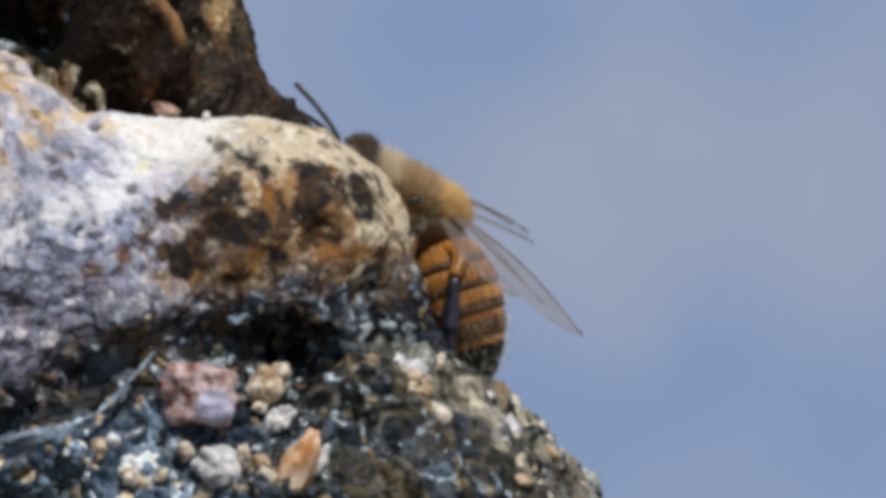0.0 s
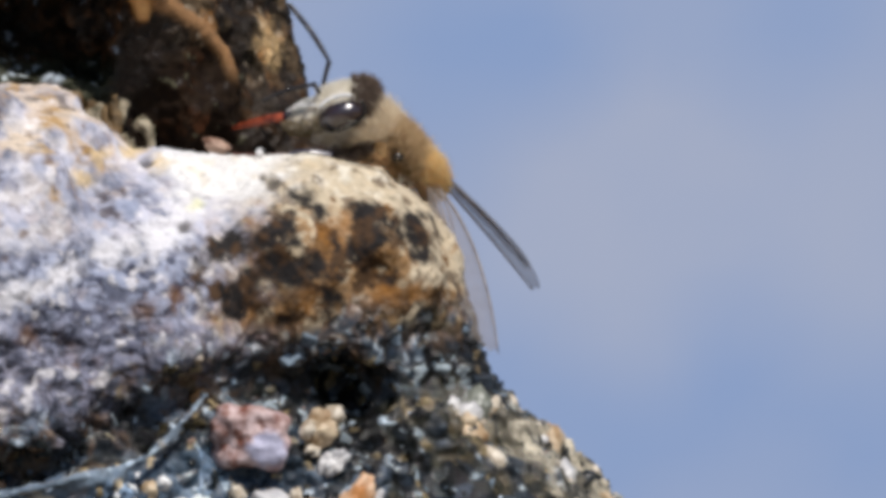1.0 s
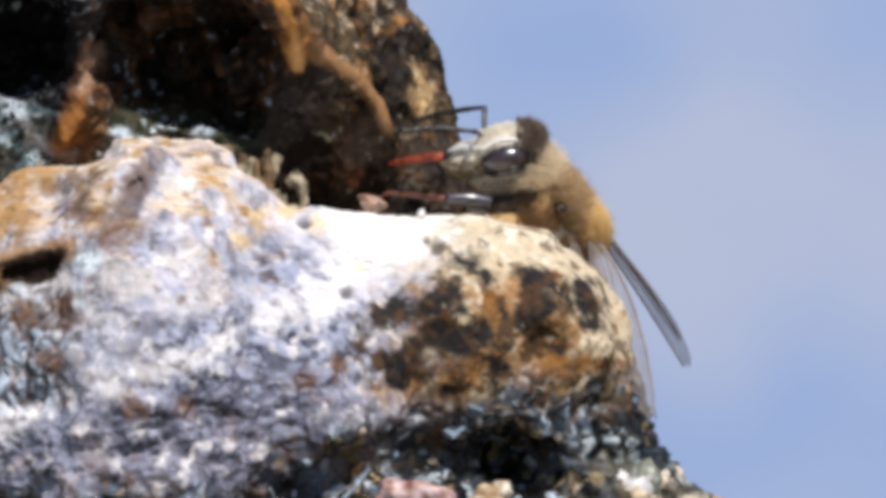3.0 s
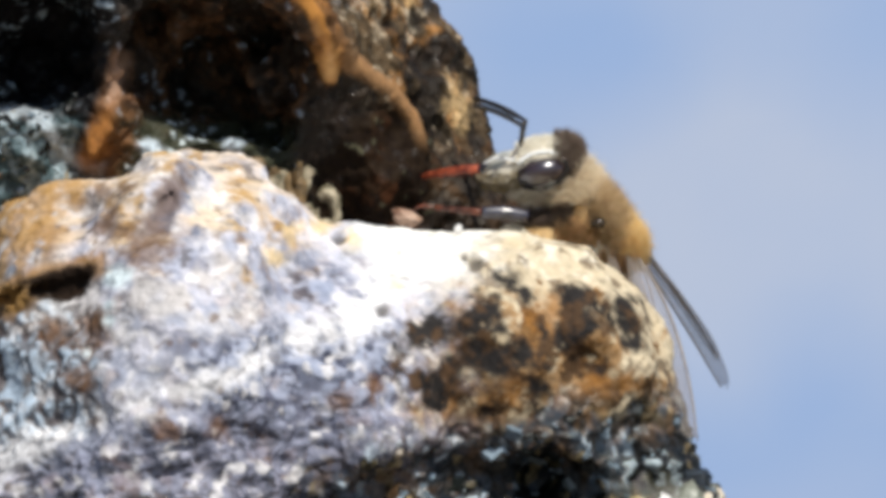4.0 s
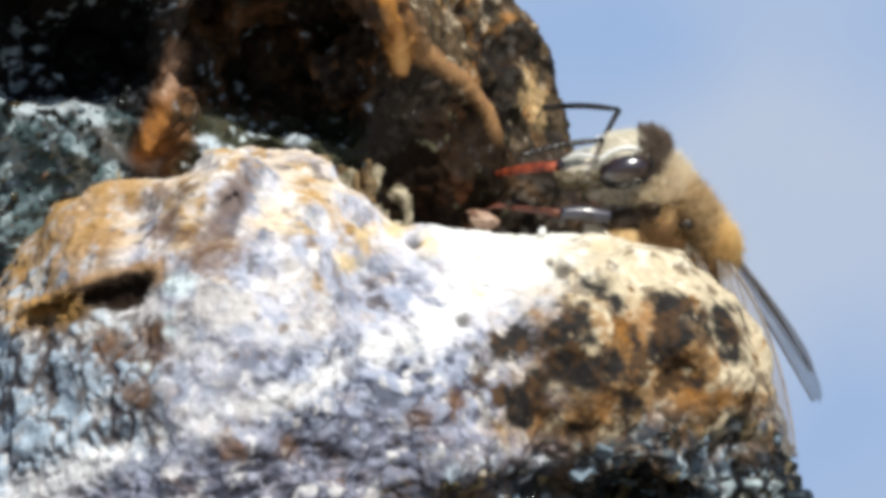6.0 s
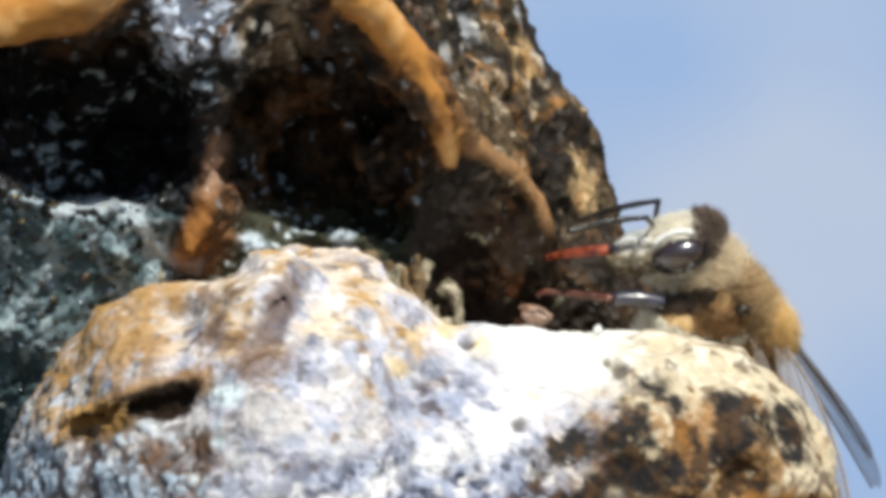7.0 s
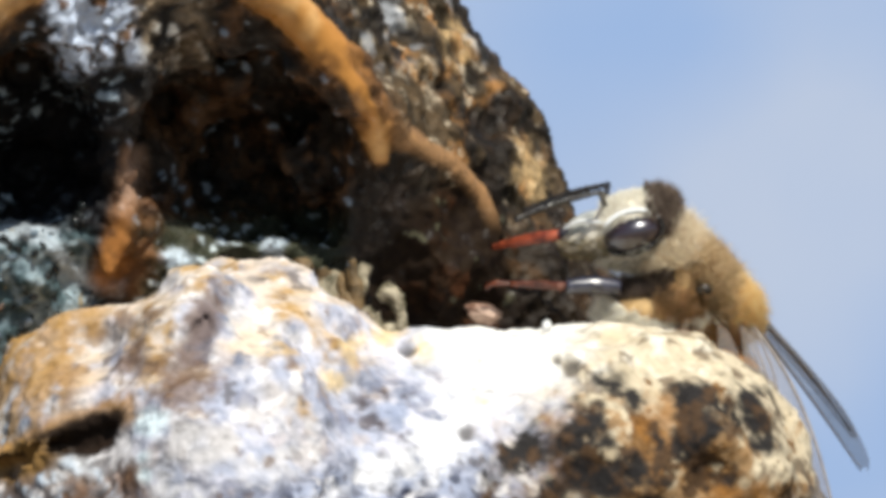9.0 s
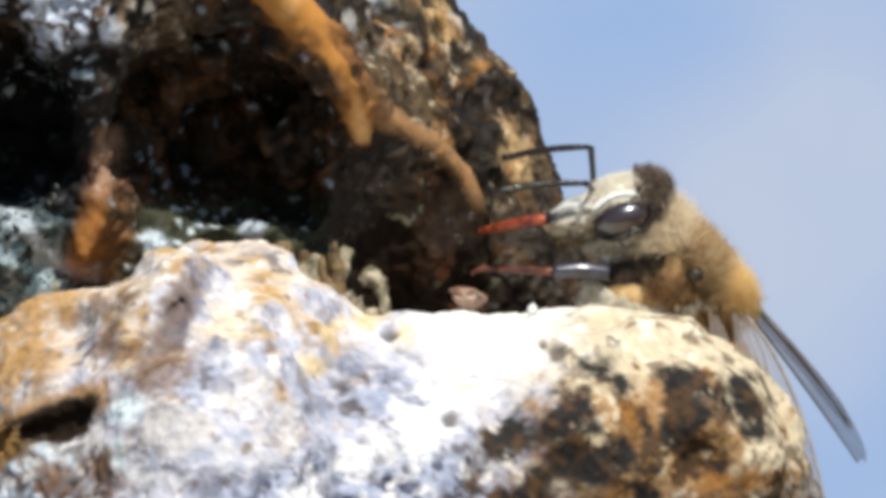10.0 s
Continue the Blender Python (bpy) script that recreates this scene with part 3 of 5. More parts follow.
    crust = mix(crust, (0.29, 0.13, 0.032), blots(v, [(4.5, -2.0, 0.5), (5.0, -1.5, 0.3), (3.6, -4.6, 0.4), (6.6, -4.2, 0.5), (7.9, -4.2, 0.4), (1.0, -5.2, 0.4), (5.6, -5.0, 0.4)], 21, 0.4, 0.8) * 0.8)
    col = col * (1 - knob[:, None]) + crust * knob[:, None]
    white = np.maximum(sstep(1.9, 0.5, np.sqrt(((x - 0.3) / 1.9) ** 2 + (z - 0.5) ** 2) + 0.9 * s1 + 0.4 * s2), band(v, CREST, 0.4 * s1, 0.6))
    col = mix(col, (0.83, 0.82, 0.80), white * (1 - pits) * 0.95)
    col = mix(col, (0.64, 0.52, 0.30), white * sstep(0.2, 0.45, fbm(v, 1.1, 6, 4, 0.6)) * 0.35)
    col = mix(col, (0.66, 0.66, 0.30), blots(v, [(-0.9, -0.85, 0.2)], 9, 0.25, 0.4) * 0.6)
    col = mix(col, (0.70, 0.52, 0.26), blots(v, [(-5.4, -0.1, 0.3), (-4.6, 0.9, 0.3), (-3.6, 1.1, 0.35), (-2.6, 0.7, 0.25)], 27, 0.35, 0.8) * 0.8)
    col = mix(col, (0.17, 0.19, 0.26), blots(v, GREYS, 30, 0.25, 1.2) * (0.35 + 0.6 * sstep(-0.25, 0.25, s2 + 0.6 * s3)))
    # bare grey-blue chip with a dark broken edge
    col = mix(col, (0.060, 0.045, 0.05), blots(v, [(-4.4, -0.85, 0.26), (-4.2, -1.25, 0.24), (-3.9, -1.6, 0.20), (-3.7, -0.68, 0.20), (-3.2, -0.66, 0.14), (-3.3, -1.85, 0.16)], 16, 0.14, 0.5) * 0.85)
    col = mix(col, (0.27, 0.31, 0.43), blots(v, [(-3.75, -1.05, 0.30), (-3.35, -1.15, 0.34), (-3.45, -1.5, 0.28)], 22, 0.12, 0.25) * (0.85 + 0.15 * s2))
    col = mix(col, (0.12, 0.060, 0.025), blots(v, BROWNS, 31, 0.4, 1.1) * 0.75)
    col = mix(col, (0.17, 0.085, 0.04), blots(v, RUSTS, 35, 0.4, 1.0) * 0.8)
    # pale blue highlights by the slit, put into the colour as blots
    col = mix(col, (0.68, 0.78, 0.84), blots(v, GLINTS, 11, 0.2, 0.3))
    ink = np.maximum(blots(v, [(a, b, 1.25 * c) for a, b, c in SPOTS], 32, 0.25, 0.9), 0.8 * blots(v, SPOTS, 12, 0.5, 1.6) * sstep(0.0, 0.3, s2))
    growth = mix(np.tile(np.array((0.020, 0.018, 0.018)), (len(v), 1)), (0.070, 0.040, 0.022), sstep(0.0, 0.3, k3 + 0.4 * s2))
    ink = (ink * sstep(-0.6, -0.2, s2 + 0.2))[:, None]
    col = col * (1 - ink) + growth * ink
    col = mix(col, (0.07, 0.065, 0.065), pits * 0.85)
    cleft = np.minimum(np.minimum(chain(v, CLEFTS[0]), chain(v, CLEFTS[1])), chain(v, CLEFTS[2]))
    col = mix(col, (0.15, 0.095, 0.07), sstep(0.3, -0.05, cleft + 0.3 * s2) * 0.75)
    # brown slit taken to near black: its inner shade put into the colour
    slit_shade = sstep(0.25, -0.1, chain(v, SLIT) - 0.15 + 0.25 * s2)
    col = mix(col, (0.40, 0.22, 0.08), sstep(0.7, 0.2, chain(v, SLIT) - 0.1 + 0.3 * s2) * sstep(-0.2, 0.3, z + 1.9 - 0.35 * (x + 13.5)) * 0.8)
    col = mix(col, (0.020, 0.012, 0.008), slit_shade)
    # rim of brown stain on the shoulder
    brown_rim = sstep(-12.4, -13.9, x + 0.8 * wob - 0.5 * np.clip(z, -2, 3)) * sstep(-3.6, -1.6, z + 0.5 * s1)
    col = mix(col, (0.40, 0.225, 0.07), brown_rim * sstep(-0.45, 0.1, 0.6 * s2 + s1) * 0.8)
    # wet gravel: black-green mud, teal-grey and brown grains
    patch = sstep(-0.25, 0.4, fbm(v, 1.8, 10, 3))
    slope = x + 1.05 * z
    tone = np.stack((0.007 + 0.14 * who ** 3.5, 0.010 + 0.185 * who ** 3.3, 0.012 + 0.25 * who ** 3.1), 1) * (0.14 + 1.05 * patch[:, None])
    # pale bluish cells, here and below: wet glints put into the colour
    tone = np.where((who2 > 0.90)[:, None], np.array((0.30, 0.36, 0.40)) * (0.4 + who3[:, None]), tone)
    tone = np.where((who2 < 0.07)[:, None], np.array((0.20, 0.155, 0.085)) * (0.5 + who3[:, None]), tone)
    glint_tone = np.array((0.42, 0.50, 0.58)) * (0.35 + who3[:, None])
    tone = np.where(((who > 0.85) & (who2 > 0.68))[:, None], glint_tone, tone)
    silt = sstep(-3.2, -0.6, z - edge + 1.4 * runs) * sstep(-0.15, 0.25, k3 + 0.3 * s2)
    tone = tone * (1 - 0.8 * silt[:, None]) + np.array((0.13, 0.075, 0.036)) * (0.4 + who3[:, None]) * 0.8 * silt[:, None]
    dusk = sstep(0.1, 0.4, fbm(v, 1.4, 19, 3)) * sstep(4.0, 7.0, x)
    tone = tone * (1 - 0.6 * dusk[:, None]) + np.array((0.055, 0.050, 0.026)) * 0.6 * dusk[:, None]
    moss = sstep(-0.05, 0.2, fbm(v, 2.4, 34, 3) + 0.32 - 0.10 * np.abs(slope + 1.2)) * sstep(-7.4, -8.6, z + wob) * sstep(5.5, 7.5, x)
    tuft = mix(np.tile(np.array((0.016, 0.017, 0.010)), (len(v), 1)), (0.085, 0.066, 0.034), sstep(-0.1, 0.35, s2 + 0.5 * s1))
    tone = tone * (1 - moss[:, None]) + tuft * moss[:, None]
    chalk = sstep(0.5, 2.6, slope + 2.4 * s1 + 1.2 * wob) * sstep(-7.6, -9.0, z)
    chips = np.stack((0.05 + 0.72 * who ** 1.9, 0.045 + 0.65 * who ** 1.9, 0.03 + 0.51 * who ** 1.9), 1) * (0.6 + 0.5 * who3[:, None])
    tone = tone * (1 - chalk[:, None]) + chips * chalk[:, None]
    # shade of the overhang put into the gravel colour along the groove
    groove_shade = sstep(0.9, 0.1, chain(v, GROOVE) + 0.3 * s1)
    tone = tone * ((1 - 0.4 * groove_shade) * (1 + 0.9 * sstep(1.0, -1.5, x)))[:, None]
    # hollows between the stones blackened: their shade put into the colour
    hollow_shade = blots(v, [(5.2, -8.2, 0.7), (6.4, -9.4, 0.8), (6.3, -10.9, 0.5), (3.3, -7.7, 0.6), (7.9, -12.6, 0.5)], 37, 0.3, 0.8) * (who2 < 0.85)
    tone = tone * (1 - 0.9 * hollow_shade)[:, None]
    # bluer gravel on the shelf, with its brighter lighting put into the tone
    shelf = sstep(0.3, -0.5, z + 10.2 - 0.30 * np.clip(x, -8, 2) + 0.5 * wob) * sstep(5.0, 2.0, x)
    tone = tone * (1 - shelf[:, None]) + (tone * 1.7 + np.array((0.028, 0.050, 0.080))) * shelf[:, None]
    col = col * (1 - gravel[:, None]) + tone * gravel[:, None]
    col = mix(col, (0.20, 0.265, 0.34), lip * (0.6 + 0.35 * sstep(-0.2, 0.2, s2)))
    col = col * (1.0 + 0.18 * s3)[:, None]
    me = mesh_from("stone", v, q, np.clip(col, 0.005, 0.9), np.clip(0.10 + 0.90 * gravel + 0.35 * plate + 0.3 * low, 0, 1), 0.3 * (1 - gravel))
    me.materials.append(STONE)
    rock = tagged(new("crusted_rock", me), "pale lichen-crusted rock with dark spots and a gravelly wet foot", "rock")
    return rock, v, n, gravel * (1 - lip) * (1 - 0.6 * moss) * (1 - 0.5 * hollow_shade) * (1 - 0.2 * chalk)


def upper_rock():
    v, q = surface(upper_field, (-26, -3, -6), (9, 30, 22), 0.21)
    v, q = split(v, q)
    n = normals_of(v, q)
    x, y, z = v[:, 0], v[:, 1], v[:, 2]
    f1, f2, who = cells(v, 1.0, 5)
    g1, g2, who2 = cells(v, 0.42, 13)
    h1, h2, who3 = cells(v, 0.26, 31)
    s1, s2, s3 = fbm(v, 1.4, 21, 4, 0.65), fbm(v, 0.45, 25, 3, 0.7), fbm(v, 0.2, 37, 2, 0.7)
    rim = np.minimum(chain(v, RIDGE), chain(v, CHUNK))
    streak = sstep(0.55, -0.05, chain(v, LEFT) + 0.35 * s1)
    thin = chain(v, THIN)
    amber = sstep(0.42, 0.12, rim + 0.18 * s1)
    amber = np.maximum(amber, band(v, [(a, c, 0.8 * r) for a, b, c, r in RIDGE], 0.10 * s1, 0.12) * (y < 8.0) * (n[:, 1] < 0.1))
    dull = sstep(0.36, 0.08, thin + 0.12 * s1)
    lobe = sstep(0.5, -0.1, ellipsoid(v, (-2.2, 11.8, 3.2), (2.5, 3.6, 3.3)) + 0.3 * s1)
    plain = np.maximum(np.maximum(amber, dull), np.maximum(streak, 0.3 * lobe))
    v = v - n * (0.35 * blots(v, HOLES, 18, 0.35, 0.7, 30) * (y > 8))[:, None]
    lift = (1 - plain) * (1 - 0.15 * ((x > -5.2) & (y > 6.0))) * (0.22 * (f2 - f1) + 0.14 * (g2 - g1) - 0.15 + 0.24 * s2 + 0.2 * s1) + 0.03 * s2
    v = v + n * lift[:, None]
    front = (8.5 + 0.45 * (x + 3.5) - 0.4 * (z - 4.0) - y)
    deep = sstep(-0.8, -2.2, front) * sstep(-0.5, -2.0, 0.83 * x - 0.40 * y + 0.394 * z + 2.9 + 1.0)
    col = np.tile(np.array((0.026, 0.018, 0.013)), (len(v), 1))
    col = mix(col, (0.12, 0.058, 0.025), sstep(0.0, 0.5, s1 + 0.5 * s2) * (1 - 0.2 * deep))
    col = mix(col, (0.010, 0.009, 0.009), sstep(0.0, 0.5, -s1 + 0.5 * s2) * 0.9)
    # small bluish dots: sparkle of the wet rock put into the colour
    col = mix(col, (0.30, 0.36, 0.44), ((who3 > 0.95) & (s2 > -0.1) & (x < -4.5)) * 0.9)
    col = mix(col, (0.17, 0.088, 0.045), deep * sstep(0.05, 0.4, fbm(v, 1.2, 33, 4, 0.7)) * 0.8 * sstep(-12.0, -11.0, x))
    # darkness inside the left hollow put into its near-black colour
    cave_shade = sstep(-11.4, -12.2, x) * sstep(10.2, 9.4, z)
    col = mix(col, (0.007, 0.007, 0.009), cave_shade * 0.9)
    fleck = cave_shade * sstep(0.20, 0.36, fbm(v * np.array((0.6, 1, 1.3)), 0.40, 36, 3, 0.6)) * sstep(-0.1, 0.2, fbm(v, 2.0, 12, 2))
    col = mix(col, (0.40, 0.48, 0.55), fleck * 0.9)
    face = sstep(-0.8, 0.8, 0.83 * x - 0.40 * y + 0.394 * z + 3.1) * sstep(8.0, 10.0, y + 0.3 * z)
    # rock below the thin ridge: shade put into the colour, almost black
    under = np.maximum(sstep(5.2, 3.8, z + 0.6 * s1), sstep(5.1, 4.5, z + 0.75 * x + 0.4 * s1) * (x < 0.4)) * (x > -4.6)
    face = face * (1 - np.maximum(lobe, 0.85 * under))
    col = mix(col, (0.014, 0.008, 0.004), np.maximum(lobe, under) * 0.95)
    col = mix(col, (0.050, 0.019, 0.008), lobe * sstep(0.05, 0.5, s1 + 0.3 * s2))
    col = mix(col, (0.09, 0.085, 0.05), lobe * ((who3 > 0.93) & (s2 > 0.0)) * 0.8)
    olive = mix(np.tile(np.array((0.030, 0.021, 0.011)), (len(v), 1)), (0.095, 0.062, 0.032), sstep(-0.3, 0.3, s1 + 0.5 * s2))
    olive = mix(olive, (0.40, 0.19, 0.06), sstep(0.05, 0.30, fbm(v, 1.2, 38, 3)) * sstep(-0.2, 0.3, s2 + 0.2) * 0.85)
    olive = mix(olive, (0.55, 0.46, 0.34), sstep(0.16, 0.38, fbm(v, 0.6, 39, 4, 0.7) + 0.1 * s1) * 0.8)
    olive = mix(olive, (0.42, 0.44, 0.48), sstep(9.0, 11.0, z + s1) * sstep(0.1, 0.35, fbm(v, 0.8, 17, 3)) * 0.7)
    olive = mix(olive, (0.58, 0.40, 0.20), blots(v, TANS, 28, 0.35, 0.6, 30) * sstep(-0.4, 0.2, s2) * 0.8)
    olive = mix(olive, (0.012, 0.009, 0.007), (1 - 0.8 * blots(v, TANS, 28, 0.5, 0.9, 30)) * sstep(-0.05, 0.22, fbm(v, 2.0, 35, 3) + 0.3 * s2) * 0.95)
    olive = mix(olive, (0.010, 0.008, 0.007), blots(v, HOLES, 18, 0.35, 0.7, 30) * 0.9)
    col = col * (1 - face[:, None]) + olive * face[:, None]
    top = sstep(9.4, 10.2, z + 0.7 * s1) * sstep(-14.3, -13.4, x + 0.5 * s1) * sstep(-10.9, -11.5, x + 0.5 * s1)
    pillar = sstep(9.4, 10.4, z + 0.8 * s1) * sstep(-11.5, -10.9, x) * sstep(-8.6, -9.4, x)
    col = mix(col, (0.24, 0.18, 0.12), pillar * sstep(-0.4, 0.3, s2 + s1))
    col = mix(col, (0.50, 0.47, 0.43), pillar * sstep(0.2, 0.45, s2))
    col = mix(col, (0.58, 0.65, 0.80), top * sstep(0.75, 0.35, ridged(v, 1.1, 4)) * sstep(-0.45, -0.1, s1 + s2))
    web = sstep(0.45, 0.9, ridged(v, 1.3, 27)) * sstep(-11.5, -13.5, x) * sstep(5.4, 4.2, z + 0.5 * s1)
    pond = sstep(-12.6, -13.6, x + 0.4 * s1) * sstep(4.9, 4.3, z + 0.5 * s1)
    col = mix(col, (0.075, 0.12, 0.135), pond * 0.8)
    col = mix(col, (0.46, 0.55, 0.60), pond * sstep(0.45, 0.85, ridged(v, 1.7, 22)) * 0.6)
    col = mix(col, (0.22, 0.30, 0.35), web * 0.5)
    col = mix(col, (0.46, 0.52, 0.58), band(v, WEB, 0.5 * s1, 0.2) * (y < 9) * 0.8)
    # bluish patches and cells of this band: glints put into the colour
    glint = blots(v, [(-7.35, 4.1, 0.36), (-7.0, 4.25, 0.25), (-8.85, 4.2, 0.22), (-10.5, 3.75, 0.28), (-9.85, 3.65, 0.16)], 30, 0.2, 0.6, 9)
    dark_zone = sstep(5.6, 4.8, z + 0.8 * s1) * sstep(-12.2, -11.4, x) * sstep(-4.5, -5.5, x)
    col = mix(col, (0.035, 0.040, 0.022), dark_zone * 0.8)
    col = mix(col, (0.46, 0.53, 0.56), dark_zone * ((who3 > 0.87) & (s2 > 0.0)) * 0.9)
    col = mix(col, (0.50, 0.58, 0.66), glint * sstep(-0.35, 0.1, s2))
    rust = blots(v, [(-6.2, 4.6, 0.7), (-11.0, 4.2, 0.5), (-5.2, 7.2, 0.5)], 31, 0.5, 0.9)
    col = mix(col, (0.20, 0.09, 0.03), rust * 0.8)
    trail = [(-11.6, 7.2, 0.06), (-11.65, 6.5, 0.12), (-11.75, 5.8, 0.18), (-11.95, 5.1, 0.26), (-12.1, 4.4, 0.32), (-12.35, 3.7, 0.42), (-12.6, 3.2, 0.4)]
    col = mix(col, (0.13, 0.055, 0.02), blots(v, [(a + 0.8, b - 0.3, 1.3 * c) for a, b, c in trail[2:]], 20, 0.4, 0.6, 30) * 0.85)
    stripe = sstep(0.40, -0.25, chain(v * np.array((1, 0, 1)), [(a, 0, b, c) for a, b, c in trail]) + 0.25 * s1 + 0.15 * s2)
    col = mix(col, (0.31, 0.130, 0.036), np.maximum(0.7 * streak, stripe) * 0.9)
    col = mix(col, (0.34, 0.24, 0.19), stripe * sstep(5.0, 5.8, z + 0.5 * s2) * 0.7)
    col = mix(col, (0.32, 0.175, 0.08), dull * sstep(4.0, 5.4, z))
    col = mix(col, (0.30, 0.13, 0.04), sstep(0.7, 0.1, rim + 0.4 * s1) * 0.6)
    col = mix(col, (0.50, 0.225, 0.055), amber)
    col = mix(col, (0.72, 0.42, 0.17), amber * sstep(-0.1, 0.4, fbm(v, 1.3, 19, 3) + 0.2 * s2) * 0.8)
    col = mix(col, (0.22, 0.095, 0.03), amber * sstep(0.15, 0.45, fbm(v, 0.9, 23, 3, 0.6)) * 0.55)
    col = col * (1.0 + 0.4 * s3 * (1 - amber))[:, None]
    me = mesh_from("stone", v, q, np.clip(col, 0.005, 0.9), np.clip(0.42 - 0.40 * lobe - 0.2 * streak - 0.15 * face - 0.25 * cave_shade + 0.45 * (who3 > 0.9), 0, 1), 0.65 * np.maximum(amber, np.maximum(streak, 0.8 * lobe)))
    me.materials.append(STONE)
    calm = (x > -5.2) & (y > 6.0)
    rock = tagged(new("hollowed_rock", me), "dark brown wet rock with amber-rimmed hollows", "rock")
    return rock, v, n, 1 - np.maximum(np.maximum(plain, 0.5 * deep), np.maximum(calm, np.minimum(np.minimum(rim, thin), chain(v, LEFT)) < 1.1))


CRUSTED, LOW_V, LOW_N, LOW_GRAVEL = lower_rock()
HOLLOWED, UP_V, UP_N, UP_GRIT = upper_rock()


# ---- grains and pebbles on the stones ----
def grain_material():
    m, n, l, b = material("wet_grains", 0.18)
    info = n.new("ShaderNodeObjectInfo")
    geo = n.new("ShaderNodeNewGeometry")
    add = n.new("ShaderNodeMath")
    add.operation = "ADD"
    wrap = n.new("ShaderNodeMath")
    wrap.operation = "FRACT"
    ramp = n.new("ShaderNodeValToRGB")
    r = ramp.color_ramp
    r.elements[0].position, r.elements[0].color = 0.0, (0.008, 0.010, 0.010, 1)
    r.elements[1].position, r.elements[1].color = 1.0, (0.42, 0.41, 0.38, 1)
    for at, c in ((0.45, (0.022, 0.026, 0.030)), (0.62, (0.052, 0.074, 0.098)), (0.71, (0.05, 0.04, 0.02)), (0.77, (0.13, 0.175, 0.22)), (0.93, (0.28, 0.36, 0.44)), (0.96, (0.30, 0.235, 0.13)), (0.98, (0.26, 0.17, 0.13))):
        e = r.elements.new(at)
        e.color = (*c, 1)
    r.interpolation = "CONSTANT"
    co = n.new("ShaderNodeTexCoord")
    nz = n.new("ShaderNodeTexNoise")
    nz.inputs["Scale"].default_value, nz.inputs["Detail"].default_value = 1 / (0.2 * MM), 4
    mr = n.new("ShaderNodeMapRange")
    mr.inputs["To Min"].default_value, mr.inputs["To Max"].default_value = 0.5, 1.5
    mul = n.new("ShaderNodeVectorMath")
    mul.operation = "SCALE"
    bp = n.new("ShaderNodeBump")
    bp.inputs["Strength"].default_value, bp.inputs["Distance"].default_value = 0.5, 0.05 * MM
    l.new(info.outputs["Random"], add.inputs[0])
    l.new(geo.outputs["Random Per Island"], add.inputs[1])
    l.new(add.outputs[0], wrap.inputs[0])
    l.new(wrap.outputs[0], ramp.inputs["Fac"])
    l.new(co.outputs["Object"], nz.inputs["Vector"])
    l.new(nz.outputs["Fac"], mr.inputs["Value"])
    l.new(ramp.outputs["Color"], mul.inputs[0])
    l.new(mr.outputs["Result"], mul.inputs["Scale"])
    l.new(mul.outputs["Vector"], b.inputs["Base Color"])
    l.new(nz.outputs["Fac"], bp.inputs["Height"])
    l.new(bp.outputs["Normal"], b.inputs["Normal"])
    return m


GRAIN = grain_material()


def lump(seed, sub=1, rough=0.35):
    """Vertices and faces of one irregular chip of unit size."""
    bm = bmesh.new()
    bmesh.ops.create_icosphere(bm, subdivisions=sub, radius=1.0)
    rng = np.random.RandomState(seed)
    sx, sy, sz = 0.55 + 0.65 * rng.rand(3)
    off = Vector(rng.rand(3) * 50)
    for w in bm.verts:
        k = 1 + rough * noise.noise(w.co * 1.3 + off) + 0.5 * rough * noise.noise(w.co * 3.1 + off)
        w.co = Vector((w.co.x * sx, w.co.y * sy, w.co.z * sz)) * k
    verts, faces = [tuple(w.co) for w in bm.verts], [tuple(w.index for w in f.verts) for f in bm.faces]
    bm.free()
    return np.array(verts), faces


def random_turn(rng):
    return Euler(rng.rand(3) * 6.28).to_matrix()


def strew(rock, v, n, weight, seed, count, rest, low, high):
    """Grains on a rock: the larger ones as parts of their own, the rest as one part of fine grit."""
    rng = np.random.RandomState(seed)
    idx = np.flatnonzero((weight > 0.75) & (n[:, 1] < 0.25) & (v[:, 0] > low) & (v[:, 0] < high) & (v[:, 2] > -17) & (v[:, 2] < 14))
    shapes = [lump(seed + k, 2, 1.0) for k in range(6)]
    meshes = []
    for k, (lv, lf) in enumerate(shapes):
        me = data_mesh("pebble", lv.tolist(), lf, False)
        me.materials.append(GRAIN)
        meshes.append(me)
    for k in rng.choice(idx, count):
        ob = new("pebble", meshes[rng.randint(6)])
        ob.parent = rock
        s = 0.18 + 0.42 * rng.rand() ** 2
        m = random_turn(rng).to_4x4()
        ob.matrix_basis = Matrix.Translation(Vector(v[k] - n[k] * s * 0.55) * MM) @ m @ Matrix.Diagonal((s, s, s, 1))
    vs, fs, o = [], [], 0
    small = [lump(seed + 20 + k, 1, 0.5) for k in range(6)]
    for k in rng.choice(idx, rest):
        lv, lf = small[rng.randint(6)]
        s = 0.07 + 0.20 * rng.rand() ** 1.7
        w = (lv * s) @ np.array(random_turn(rng)).T + v[k] - n[k] * s * 0.5
        vs += w.tolist()
        fs += [tuple(i + o for i in f) for f in lf]
        o += len(lv)
    me = data_mesh("grit", vs, fs, True)
    me.materials.append(GRAIN)
    ob = new("grit", me)
    ob.parent = rock
    tagged(ob, kind="stuff")


strew(CRUSTED, LOW_V, LOW_N, LOW_GRAVEL, 40, 300, 1100, -18, 19)
strew(HOLLOWED, UP_V, UP_N, UP_GRIT * (UP_V[:, 2] < 5.6), 60, 60, 420, -19, -12.9)


